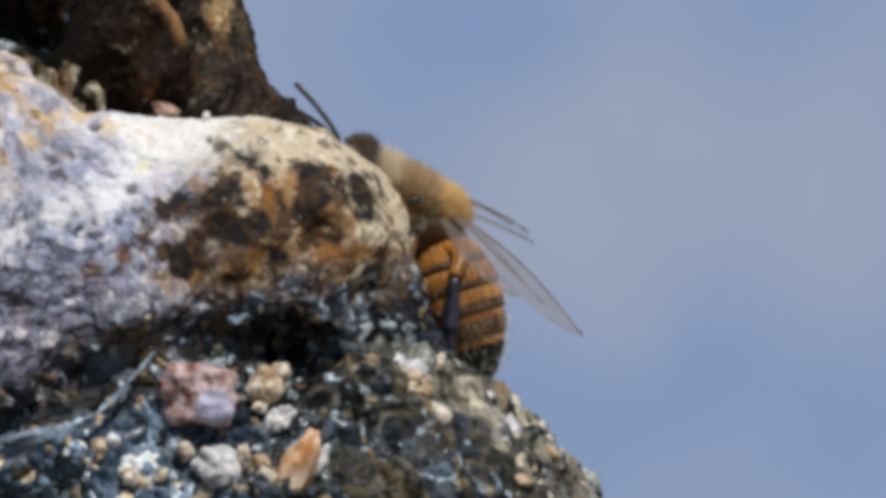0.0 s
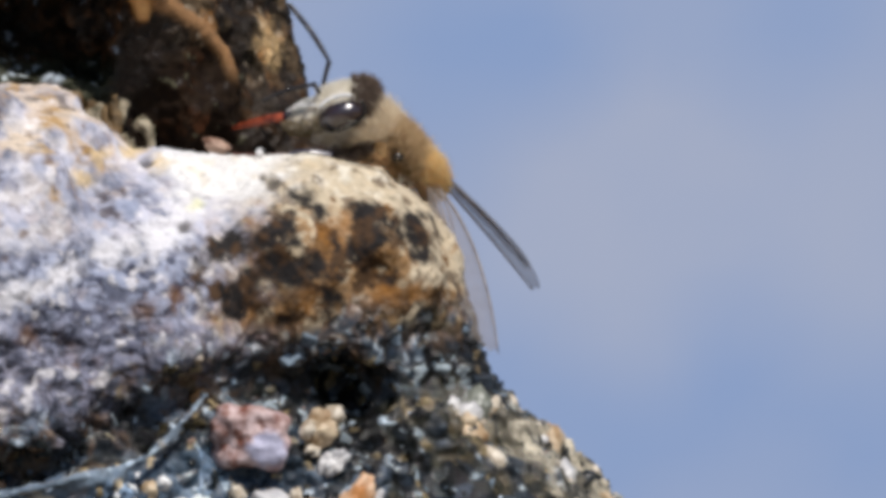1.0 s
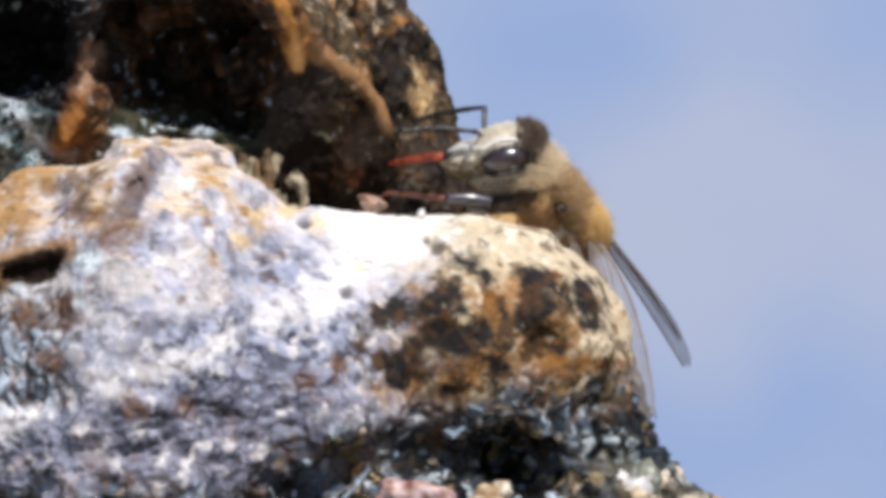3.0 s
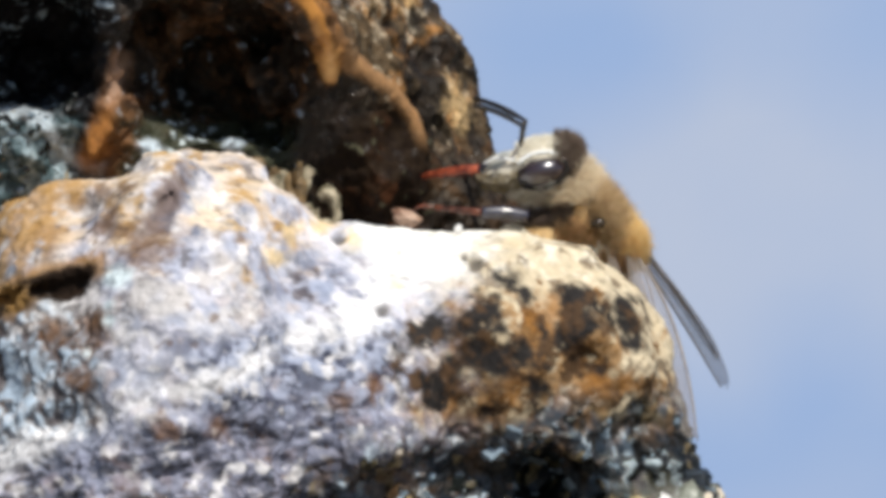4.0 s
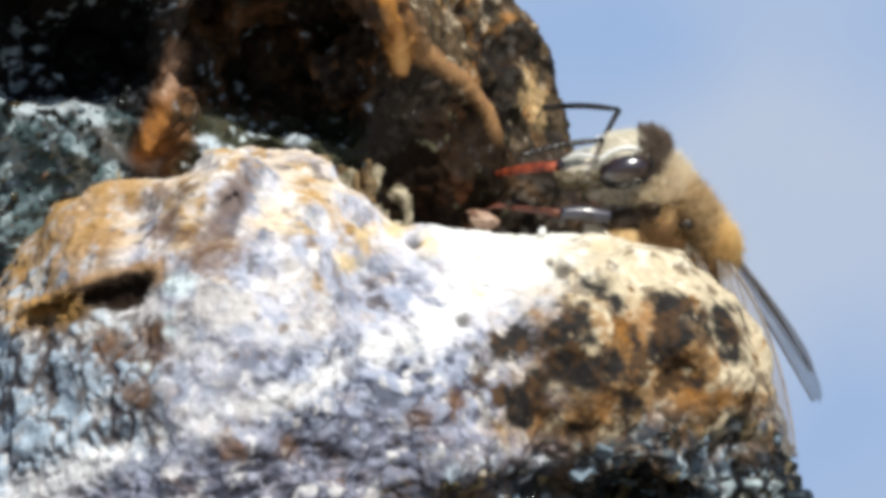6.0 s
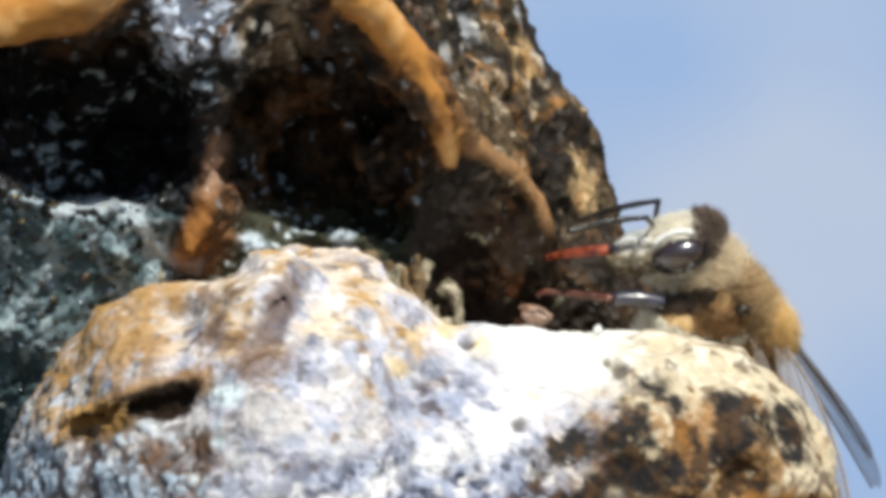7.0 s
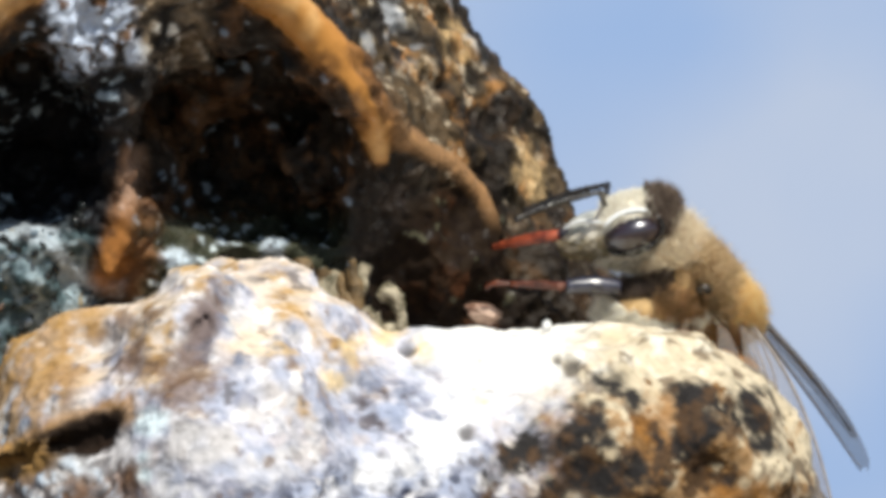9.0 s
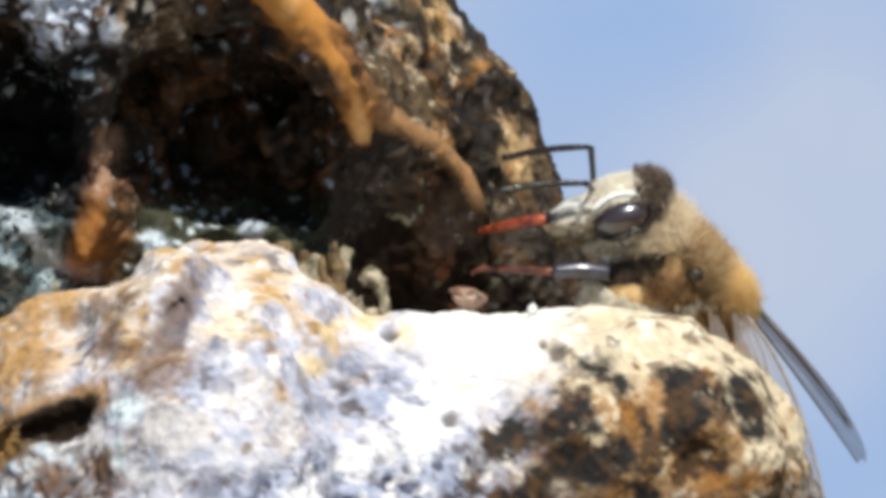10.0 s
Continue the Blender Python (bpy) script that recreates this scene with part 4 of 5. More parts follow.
def stone_piece(name, rock, place, size, mat, seed, turn=(0, 0, 0), label="", sub=4, rough=0.4, block=2.0):
    """One stone; a higher block squares it off."""
    lv, lf = lump(seed, sub, rough)
    if block > 2:
        u = lv / np.linalg.norm(lv, axis=1, keepdims=True)
        lv = lv * ((np.abs(u) ** block).sum(1) ** (-1 / block))[:, None] * 0.85
    me = data_mesh(name, (lv * np.array(size)).tolist(), lf)
    me.materials.append(mat)
    ob = new(name, me)
    ob.parent = rock
    ob.matrix_basis = pose(*(c * MM for c in place), *turn)
    return tagged(ob, label)




def two_tone(m, tint, at, reach):
    """A second colour over one side of a stone, with a ragged border."""
    n, l = m.node_tree.nodes, m.node_tree.links
    b = n["Principled BSDF"]
    first = b.inputs["Base Color"].links[0].from_socket
    co = n.new("ShaderNodeTexCoord")
    far = n.new("ShaderNodeVectorMath")
    far.operation = "DISTANCE"
    far.inputs[1].default_value = tuple(c * MM for c in at)
    nz = n.new("ShaderNodeTexNoise")
    nz.inputs["Scale"].default_value, nz.inputs["Detail"].default_value = 1 / (0.6 * MM), 4
    add = n.new("ShaderNodeMath")
    add.operation, add.inputs[1].default_value = "MULTIPLY_ADD", 0.9 * MM
    mr = n.new("ShaderNodeMapRange")
    mr.inputs["From Min"].default_value, mr.inputs["From Max"].default_value = (reach + 0.6) * MM, (reach + 0.3) * MM
    mixer = n.new("ShaderNodeMix")
    mixer.data_type = "RGBA"
    mixer.inputs["B"].default_value = (*tint, 1)
    l.new(co.outputs["Object"], far.inputs[0])
    l.new(co.outputs["Object"], nz.inputs["Vector"])
    l.new(nz.outputs["Fac"], add.inputs[0])
    l.new(far.outputs["Value"], add.inputs[2])
    l.new(add.outputs[0], mr.inputs["Value"])
    l.new(mr.outputs["Result"], mixer.inputs["Factor"])
    l.new(first, mixer.inputs["A"])
    l.new(mixer.outputs["Result"], b.inputs["Base Color"])
    return m


PINK = two_tone(mottled("pink_stone", (0.20, 0.07, 0.045), (0.68, 0.54, 0.54), 0.5, 0.5, 1.0, 0.25), (0.42, 0.42, 0.56), (0.9, -1.1, -0.35), 0.75)
QUARTZ = mottled("white_quartz", (0.45, 0.45, 0.47), (0.72, 0.71, 0.70), 0.8, 0.3, 0.6, 0.2)
OCHRE = mottled("ochre_stone", (0.30, 0.18, 0.08), (0.66, 0.54, 0.38), 0.6, 0.45, 0.8, 0.2)
CHIP = mottled("brown_chip", (0.15, 0.065, 0.035), (0.48, 0.33, 0.25), 0.8, 0.5, 0.8, 0.2)
SHARD = mottled("orange_shard", (0.50, 0.22, 0.07), (0.82, 0.66, 0.50), 1.1, 0.45, 0.6, 0.2)
STALK = mottled("pale_stalk", (0.06, 0.05, 0.02), (0.50, 0.43, 0.31), 0.35, 0.5, 0.8, 0.1)
STUB = mottled("brown_lichen", (0.03, 0.02, 0.008), (0.25, 0.16, 0.07), 0.6, 0.5, 1.0, 0.12)

CREAM = mottled("cream_stone", (0.30, 0.22, 0.13), (0.72, 0.66, 0.56), 0.5, 0.4, 0.7, 0.2)
PALE_STONES = [(4.9, -4.8, -9.0, 0.4), (3.9, -5.4, -9.6, 0.4), (4.1, -5.3, -10.4, 0.35), (1.3, -6.9, -12.2, 0.4), (-0.9, -6.3, -11.3, 0.5), (3.6, -6.8, -12.4, 0.45), (-0.85, -7.4, -13.3, 0.5), (4.5, -6.9, -13.4, 0.55), (0.4, -7.2, -13.2, 0.35)]
stone_piece("pink_pebble", CRUSTED, (1.55, -5.4, -10.0), (1.85, 1.4, 1.75), PINK, 3, (0, 5, 0), "rough pink and lilac pebble set in the gravel", 5, 0.28, 5.0)
stone_piece("white_pebble", CRUSTED, (2.5, -6.6, -12.9), (0.8, 0.75, 0.75), QUARTZ, 8, (0, 10, 30), "milky white pebble", 4, 0.45)
stone_piece("white_pebble", CRUSTED, (4.85, -5.0, -10.95), (0.75, 0.7, 0.85), QUARTZ, 9, (0, 40, 0), "milky white pebble", 4, 0.5)
stone_piece("ochre_pebble", CRUSTED, (4.3, -4.9, -9.6), (0.6, 0.6, 0.8), OCHRE, 10, (0, 30, 0), "ochre pebble")
stone_piece("ochre_pebble", CRUSTED, (-2.1, -7.6, -12.2), (0.55, 0.5, 0.5), OCHRE, 11, (0, 0, 0), "ochre pebble")
stone_piece("ochre_pebble", CRUSTED, (4.2, -6.3, -12.6), (0.5, 0.5, 0.45), OCHRE, 12, (0, 0, 40), "ochre pebble")
stone_piece("shard", CRUSTED, (5.45, -6.6, -13.3), (0.8, 0.5, 2.0), SHARD, 14, (0, 26, 0), "orange and white splinter of shell", 4, 0.5)
stone_piece("shard", CRUSTED, (6.55, -6.4, -12.5), (0.30, 0.25, 1.15), QUARTZ, 15, (0, 32, 0), "white splinter of shell", 3, 0.4)
for k, (px, py, pz, size) in enumerate(PALE_STONES):
    stone_piece("cream_pebble", CRUSTED, (px, py + 0.2, pz), (size, 0.85 * size, 1.05 * size), CREAM, 70 + k, (0, 40 * k, 25 * k), "", 3, 0.45)
SLOPE_RNG = np.random.RandomState(91)
SLOPE = np.flatnonzero((LOW_V[:, 0] + 1.05 * LOW_V[:, 2] > 0.4) & (LOW_V[:, 0] > 8.5) & (LOW_V[:, 0] < 19) & (LOW_V[:, 2] < -8.0) & (LOW_V[:, 2] > -16.5) & (LOW_N[:, 1] < 0.35))
GREEN_GREY = mottled("grey_green_stone", (0.12, 0.13, 0.10), (0.42, 0.44, 0.40), 0.5, 0.35, 0.7, 0.2)
for k, at in enumerate(SLOPE_RNG.choice(SLOPE, 75)):
    size = 0.22 + 0.55 * SLOPE_RNG.rand() ** 2.2
    stone_piece("slope_pebble", CRUSTED, LOW_V[at] - 0.5 * size * LOW_N[at], (size * 1.2, size, size), (CREAM, GREEN_GREY, CREAM, QUARTZ, OCHRE)[k % 5], 120 + k, (0, 50 * k, 35 * k), "", 2, 0.6)
stone_piece("chalk_nub", CRUSTED, (1.37, 1.7, 1.25), (0.2, 0.2, 0.28), QUARTZ, 17, (0, 0, 0), "small white nub on the crest", 3, 0.4)
stone_piece("small_chip", HOLLOWED, (-0.55, 7.6, 1.6), (0.85, 0.45, 0.30), CHIP, 16, (0, 18, 10), "brown chip on the ledge")


def stalk(points, radii, mat=STALK, label="pale knobbed lichen stalk growing between the stones"):
    me = tube("stalk", points, radii, 12, per=10)
    for w in me.vertices:
        p = w.co / MM
        w.co += (noise.noise_vector(p * 2.2) * 0.16 + noise.noise_vector(p * 6.0) * 0.07) * MM
    me.materials.append(mat)
    ob = new("lichen_stalk", me)
    return tagged(ob, label, "lichen", group="lichen stalks")


stalk([(-3.2, 7.4, 0.4), (-3.25, 7.4, 1.5), (-3.4, 7.4, 2.2), (-3.7, 7.4, 2.45), (-3.9, 7.4, 2.2)], [0.2, 0.2, 0.24, 0.24, 0.14])
stalk([(-3.9, 7.3, 0.4), (-3.95, 7.3, 1.2), (-4.15, 7.3, 1.75)], [0.2, 0.2, 0.22])
stalk([(-4.5, 7.2, 0.8), (-4.6, 7.2, 2.2), (-4.5, 7.2, 3.0), (-4.3, 7.2, 3.3)], [0.24, 0.2, 0.26, 0.18])
stalk([(-4.9, 7.1, 0.8), (-5.0, 7.1, 1.9), (-5.2, 7.1, 2.5)], [0.2, 0.2, 0.2])
stalk([(-3.6, 7.1, 0.4), (-3.65, 7.0, 1.0), (-3.55, 7.0, 1.4)], [0.22, 0.26, 0.16])
stalk([(-4.35, 7.0, 0.6), (-4.3, 6.9, 1.5), (-4.4, 6.9, 2.0)], [0.24, 0.3, 0.18])
stalk([(-5.5, 6.9, 1.2), (-5.6, 6.8, 2.6), (-5.4, 6.8, 3.1)], [0.3, 0.36, 0.2])
for sx, sz, size in ((-6.3, 3.35, 0.30), (-5.7, 3.1, 0.27), (-5.15, 2.75, 0.24), (-4.72, 3.3, 0.22), (-4.9, 2.2, 0.26), (-4.3, 1.7, 0.20), (-5.5, 2.5, 0.28)):
    stalk([(sx, 6.9, sz - 2.6), (sx + 0.05, 6.8, sz - 0.3), (sx - 0.1, 6.8, sz + 0.2)], [0.9 * size, size, 0.5 * size], STUB, "low brown lichen stub growing between the stones")


# ---- the bee ----
def fur_mesh(name, roots, dirs, lengths, width, rng, droop=0.25):
    """Thin curved bristles, one tapering blade with three sides each."""
    n = len(roots)
    dirs = dirs + rng.normal(0, 0.22, (n, 3))
    dirs /= np.linalg.norm(dirs, axis=1, keepdims=True)
    a = np.cross(dirs, rng.normal(0, 1, (n, 3)))
    a /= np.linalg.norm(a, axis=1, keepdims=True)
    b = np.cross(dirs, a)
    bend = rng.normal(0, droop, (n, 3)) * lengths[:, None]
    mid = roots + dirs * lengths[:, None] * 0.55 + bend * 0.3
    tip = roots + dirs * lengths[:, None] + bend
    w = width[:, None]
    rows = []
    for c, s in ((1.0, 0.0), (-0.5, 0.87), (-0.5, -0.87)):
        rows.append(roots + w * (c * a + s * b))
    for c, s in ((1.0, 0.0), (-0.5, 0.87), (-0.5, -0.87)):
        rows.append(mid + 0.7 * w * (c * a + s * b))
    rows.append(tip)
    v = np.stack(rows, 1).reshape(-1, 3)
    f = []
    for k in range(n):
        o = 7 * k
        for i, j in ((0, 1), (1, 2), (2, 0)):
            f.append((o + i, o + j, o + 3 + j, o + 3 + i))
            f.append((o + 3 + i, o + 3 + j, o + 6))
    return data_mesh(name, v.tolist(), f)


def hair_material(name, root, tip):
    m, n, l, b = material(name, 0.55, spec=0.3)
    geo = n.new("ShaderNodeNewGeometry")
    ramp = n.new("ShaderNodeValToRGB")
    ramp.color_ramp.elements[0].color, ramp.color_ramp.elements[1].color = (*root, 1), (*tip, 1)
    thru = n.new("ShaderNodeBsdfTranslucent")
    add = n.new("ShaderNodeMixShader")
    add.inputs[0].default_value = 0.5
    l.new(geo.outputs["Random Per Island"], ramp.inputs["Fac"])
    l.new(ramp.outputs["Color"], b.inputs["Base Color"])
    l.new(ramp.outputs["Color"], thru.inputs["Color"])
    l.new(b.outputs[0], add.inputs[1])
    l.new(thru.outputs[0], add.inputs[2])
    l.new(add.outputs[0], n["Material Output"].inputs["Surface"])
    return m


def wing_material():
    m, n, l, b = material("wing_membrane", 0.4, (0.26, 0.225, 0.205), spec=0.25)
    co = n.new("ShaderNodeTexCoord")
    nz = n.new("ShaderNodeTexNoise")
    nz.inputs["Scale"].default_value = 1 / (1.2 * MM)
    mr = n.new("ShaderNodeMapRange")
    mr.inputs["To Min"].default_value, mr.inputs["To Max"].default_value = 0.15, 0.36
    l.new(co.outputs["Object"], nz.inputs["Vector"])
    l.new(nz.outputs["Fac"], mr.inputs["Value"])
    l.new(mr.outputs["Result"], b.inputs["Alpha"])
    return m


GOLD_HAIR = hair_material("golden_hair", (0.75, 0.46, 0.15), (1.0, 0.86, 0.50))
PALE_HAIR = hair_material("pale_hair", (0.90, 0.86, 0.76), (1.0, 0.98, 0.92))
TAN_HAIR = hair_material("tan_hair", (0.40, 0.27, 0.13), (0.92, 0.74, 0.49))
RUST_HAIR = hair_material("rust_hair", (0.44, 0.25, 0.10), (0.90, 0.67, 0.40))
BEIGE_HAIR = hair_material("beige_hair", (0.66, 0.53, 0.36), (1.0, 0.92, 0.76))
OLIVE_HAIR = hair_material("olive_hair", (0.14, 0.105, 0.05), (0.60, 0.50, 0.30))
BROWN_HAIR = hair_material("brown_hair", (0.17, 0.10, 0.045), (0.56, 0.38, 0.20))
DARK_HAIR = hair_material("dark_hair", (0.06, 0.042, 0.035), (0.32, 0.24, 0.19))
CUTICLE = mottled("brown_cuticle", (0.08, 0.042, 0.02), (0.24, 0.125, 0.055), 0.5, 0.35)
FACE = mottled("grey_cuticle", (0.50, 0.45, 0.36), (0.86, 0.80, 0.70), 0.5, 0.5)
UNDERFUR = mottled("golden_underfur", (0.30, 0.18, 0.08), (0.52, 0.34, 0.15), 0.5, 0.7)
MOUTH = mottled("olive_mouthparts", (0.08, 0.055, 0.03), (0.36, 0.30, 0.21), 0.35, 0.35)
DARK_RED = mottled("dark_red_cuticle", (0.045, 0.014, 0.008), (0.15, 0.042, 0.02), 0.4, 0.3)
BLACK = mottled("black_cuticle", (0.010, 0.009, 0.009), (0.03, 0.024, 0.02), 0.3, 0.22)
ORANGE = mottled("orange_cuticle", (0.32, 0.12, 0.025), (0.66, 0.30, 0.07), 1.1, 0.3)
RED = mottled("red_brown_cuticle", (0.10, 0.018, 0.010), (0.34, 0.07, 0.03), 0.4, 0.25)
EYE = mottled("eye_facets", (0.008, 0.006, 0.012), (0.030, 0.014, 0.014), 0.9, 0.30, 0.06, 0.08, spec=0.6)
EYE_SKIN = EYE.node_tree.nodes["Principled BSDF"].inputs
EYE_SKIN["Specular Tint"].default_value = (0.80, 0.85, 1.0, 1)
EYE_SKIN["Coat Weight"].default_value, EYE_SKIN["Coat Roughness"].default_value, EYE_SKIN["Coat IOR"].default_value = 1.0, 0.16, 1.7
PLATE = mottled("pale_plate", (0.24, 0.24, 0.22), (0.58, 0.60, 0.58), 0.7, 0.3, 0.2, spec=0.8)
RIM = mottled("pale_rim", (0.70, 0.71, 0.72), (0.86, 0.86, 0.86), 0.4, 0.35)
SHINY = mottled("shiny_leg", (0.012, 0.012, 0.022), (0.045, 0.045, 0.075), 0.4, 0.27, 0.1, spec=0.8)
SHINY.node_tree.nodes["Principled BSDF"].inputs["Coat Weight"].default_value = 0.35
SHINY.node_tree.nodes["Principled BSDF"].inputs["Coat Roughness"].default_value = 0.3
VEIN = mottled("wing_vein", (0.17, 0.14, 0.13), (0.28, 0.24, 0.21), 0.5, 0.4)
WING = wing_material()


def spun(u):
    """Rotation in the x-z plane that turns the long axis onto u."""
    u = Vector(u).normalized()
    return np.array(((u.x, 0, u.z), (0, 1, 0), (-u.z, 0, u.x)), np.float32)


def turned(p, centre, radii, u, power=2.0):
    q = (p - np.array(centre, np.float32)) @ spun(u).T
    return ellipsoid(q, (0, 0, 0), radii, power)


EYE_X, EYE_Z, EYE_AXIS = -2.52, 1.36, (-0.965, 0, -0.262)
HEAD_AXIS = (-0.926, 0, -0.376)
BODY_AXIS = (0.62, 0, -0.78)


def head_field(p):
    d = turned(p, (-2.50, 0, 1.45), (1.45, 1.72, 1.18), HEAD_AXIS)
    d = smin(d, turned(p, (-3.75, 0, 1.38), (1.15, 1.05, 0.62), HEAD_AXIS), 0.35)
    d = smin(d, turned(p, (-1.75, 0, 2.15), (0.7, 0.95, 0.55), HEAD_AXIS), 0.3)
    return d


def thorax_field(p):
    d = turned(p, (-0.55, 0, -0.55), (1.95, 1.65, 1.12), BODY_AXIS)
    d = smin(d, turned(p, (0.55, 0, -1.30), (0.85, 1.2, 0.85), BODY_AXIS), 0.4)
    d = smin(d, ellipsoid(p, (-1.3, 0, 0.9), (0.8, 0.8, 0.8)), 0.4)
    d = smin(d, ellipsoid(p, (-2.1, 0, -1.2), (1.35, 1.35, 0.85)), 0.5)
    return d


def shell(name, field, low, high, step):
    v, q = surface(field, low, high, step)
    return v, q, normals_of(v, q), mesh_from(name, v, q)


def spread_on(v, n, keep, count, rng):
    idx = np.flatnonzero(keep)
    pick = rng.choice(idx, count)
    return v[pick] + rng.normal(0, 0.04, (count, 3)), n[pick]


def wing_outline(length, chord, lead, trail):
    """Points of the front edge and the hind edge from root to tip."""
    front, hind = [], []
    for k in range(15):
        t = k / 14
        front.append((t * length, chord * lead * math.sin(math.pi * min(1, t * 0.94 + 0.03)) ** 0.6 * (1 - 0.55 * t)))
        hind.append((t * length, -chord * trail * math.sin(math.pi * min(1, t ** 1.55 * 0.975 + 0.012)) ** 0.6))
    return front, hind


def wing_mesh(name, length, chord, lead, trail, camber=0.25):
    front, hind = wing_outline(length, chord, lead, trail)
    verts, faces = [], []
    cols = 7
    for (x, a), (_, b) in zip(front, hind):
        for c in range(cols):
            s = c / (cols - 1)
            y = a + (b - a) * s
            z = camber * math.sin(math.pi * s) * (0.3 + 0.7 * x / length) + 0.06 * math.sin(9 * s) - 0.01 * x * x
            verts.append((x, y, z))
    for r in range(len(front) - 1):
        for c in range(cols - 1):
            o = r * cols + c
            faces.append((o, o + 1, o + cols + 1, o + cols))
    n = len(verts)
    under = [(x, y, z - 0.012) for x, y, z in verts]
    faces += [tuple(i + n for i in reversed(f)) for f in faces]
    rim = [c for c in range(cols)] + [r * cols + cols - 1 for r in range(1, len(front))] + [(len(front) - 1) * cols + c for c in range(cols - 2, -1, -1)] + [r * cols for r in range(len(front) - 2, 0, -1)]
    for i, j in zip(rim, rim[1:] + rim[:1]):
        faces.append((j, i, i + n, j + n))
    return data_mesh(name, verts + under, faces), front, hind


def forewing(bee, side):
    """Forewing with its veins and the hindwing hooked to it; x runs to the tip, y to the front edge."""
    me, front, hind = wing_mesh("forewing", 8.9, 1.9, 0.55, 0.95)
    wing = part("forewing", me, WING, bee, "smoky transparent forewing")
    part("costal_vein", tube("vein", [(x, y, -0.01 * x * x + 0.02) for x, y in front[::2]], [0.065, 0.06, 0.055, 0.05, 0.045, 0.04, 0.035, 0.02], 6, per=3), VEIN, wing)
    for a, b in ((0.25, 0.72), (0.5, 0.62), (0.74, 0.5)):
        pts = []
        for k in range(1, 12, 2):
            t = k / 14
            s = a + (b - a) * t
            pts.append((front[k][0], front[k][1] + (hind[k][1] - front[k][1]) * s, 0.25 * math.sin(math.pi * s) * (0.3 + 0.7 * t) + 0.06 * math.sin(9 * s) - 0.01 * front[k][0] ** 2))
        part("vein", tube("vein", pts, [0.035, 0.035, 0.03, 0.03, 0.025, 0.015], 5, per=2), VEIN, wing)
    me2, *_ = wing_mesh("hindwing", 6.3, 1.5, 0.35, 0.9, 0.15)
    back = part("hindwing", me2, WING, wing, "smoky transparent hindwing")
    back.matrix_basis = pose(0.3 * MM, -0.9 * MM, -0.15 * MM, 0, 0, -9 )
    if side > 0:
        back.matrix_basis = pose(0.3 * MM, -0.9 * MM, -0.3 * MM, 0, 0, -9)
    return wing


def abdomen(bee, rng):
    """Six overlapping rings round a dark core, each orange in front and dark behind."""
    a, b = Vector((0.05, 0, -2.3)), Vector((-0.45, 0, -8.5))
    length, d = (b - a).length, (b - a).normalized()
    side, up = Vector((0, 1, 0)), Vector((0, 1, 0)).cross(d).normalized()

    def radius(t):
        return 1.95 * max(0.02, math.sin(math.pi * (0.06 + 0.94 * t) ** 0.85)) ** 0.55

    def ring(t, grow, sides=28):
        c = a + d * length * t
        return [c + (radius(t) + grow) * (math.cos(2 * math.pi * s / sides) * side * 1.02 + math.sin(2 * math.pi * s / sides) * up * 0.95) for s in range(sides)]

    core = []
    for k in range(15):
        core += ring(k / 14, -0.12)
    faces = [(28 * k + s, 28 * k + (s + 1) % 28, 28 * (k + 1) + (s + 1) % 28, 28 * (k + 1) + s) for k in range(14) for s in range(28)]
    belly = part("abdomen", data_mesh("abdomen", core, faces), CUTICLE, bee, "banded abdomen, orange and dark brown")
    for i in range(6):
        t0, t1 = i / 6 + 0.01, (i + 1) / 6 + 0.035
        verts, slots = [], []
        steps = 8
        for k in range(steps + 1):
            t = t0 + (min(t1, 0.995) - t0) * k / steps
            verts += ring(t, -0.10 + 0.12 * math.sin(math.pi * 0.5 * min(1, k / 5)))
        verts += ring(min(t1, 0.995), -0.09)
        f = []
        for k in range(steps + 1):
            for s in range(28):
                f.append((28 * k + s, 28 * k + (s + 1) % 28, 28 * (k + 1) + (s + 1) % 28, 28 * (k + 1) + s))
                slots.append(1 if k >= (6 if i < 2 else 5 if i < 3 else 3 if i < 5 else 0) else 0)
        part("tergite", data_mesh("tergite", verts, f, True, slots), [ORANGE, CUTICLE if i < 4 else BLACK], belly)
    n = 700
    t, ang = rng.rand(n) * 0.95 + 0.02, rng.rand(n) * 2 * math.pi
    roots, out = [], []
    for tt, g in zip(t, ang):
        o = math.cos(g) * side + math.sin(g) * up
        roots.append(a + d * length * tt + radius(tt) * o)
        out.append(o * 0.5 + d * 0.9)
    part("abdomen_fur", fur_mesh("fur", np.array(roots), np.array(out), 0.3 + 0.25 * rng.rand(n), np.full(n, 0.012), rng), PALE_HAIR, belly)
    return belly


def leg(bee, name, points, radii, mats, label=""):
    """Thigh, shin and foot of one leg, each a part of it."""
    thigh = part(name, tube("thigh", points[:3], radii[:3], 12), mats[0], bee, label)
    part("shin", tube("shin", points[2:4], [0.7 * radii[2], radii[3]], 10), mats[1], thigh)
    foot = curve_points(points[3:], radii[3:], 4)
    part("foot", data_mesh("foot", *tube_data(foot[0], [r * (1.25 if k % 4 == 3 else 0.85) for k, r in enumerate(foot[1])], 8)), mats[1], thigh)
    return thigh


def aim(base, d):
    """The pose at base (millimetres) whose x axis points along d."""
    return Matrix.Translation(Vector(base) * MM) @ Vector(d).normalized().to_track_quat("X", "Z").to_matrix().to_4x4()


def plane_pose(base, tip, normal):
    """The pose at base whose x axis runs to tip and whose z axis leans to normal."""
    x = (Vector(tip) - Vector(base)).normalized()
    y = Vector(normal).cross(x).normalized()
    z = x.cross(y)
    m = Matrix((x, y, z)).transposed().to_4x4()
    return Matrix.Translation(Vector(base) * MM) @ m


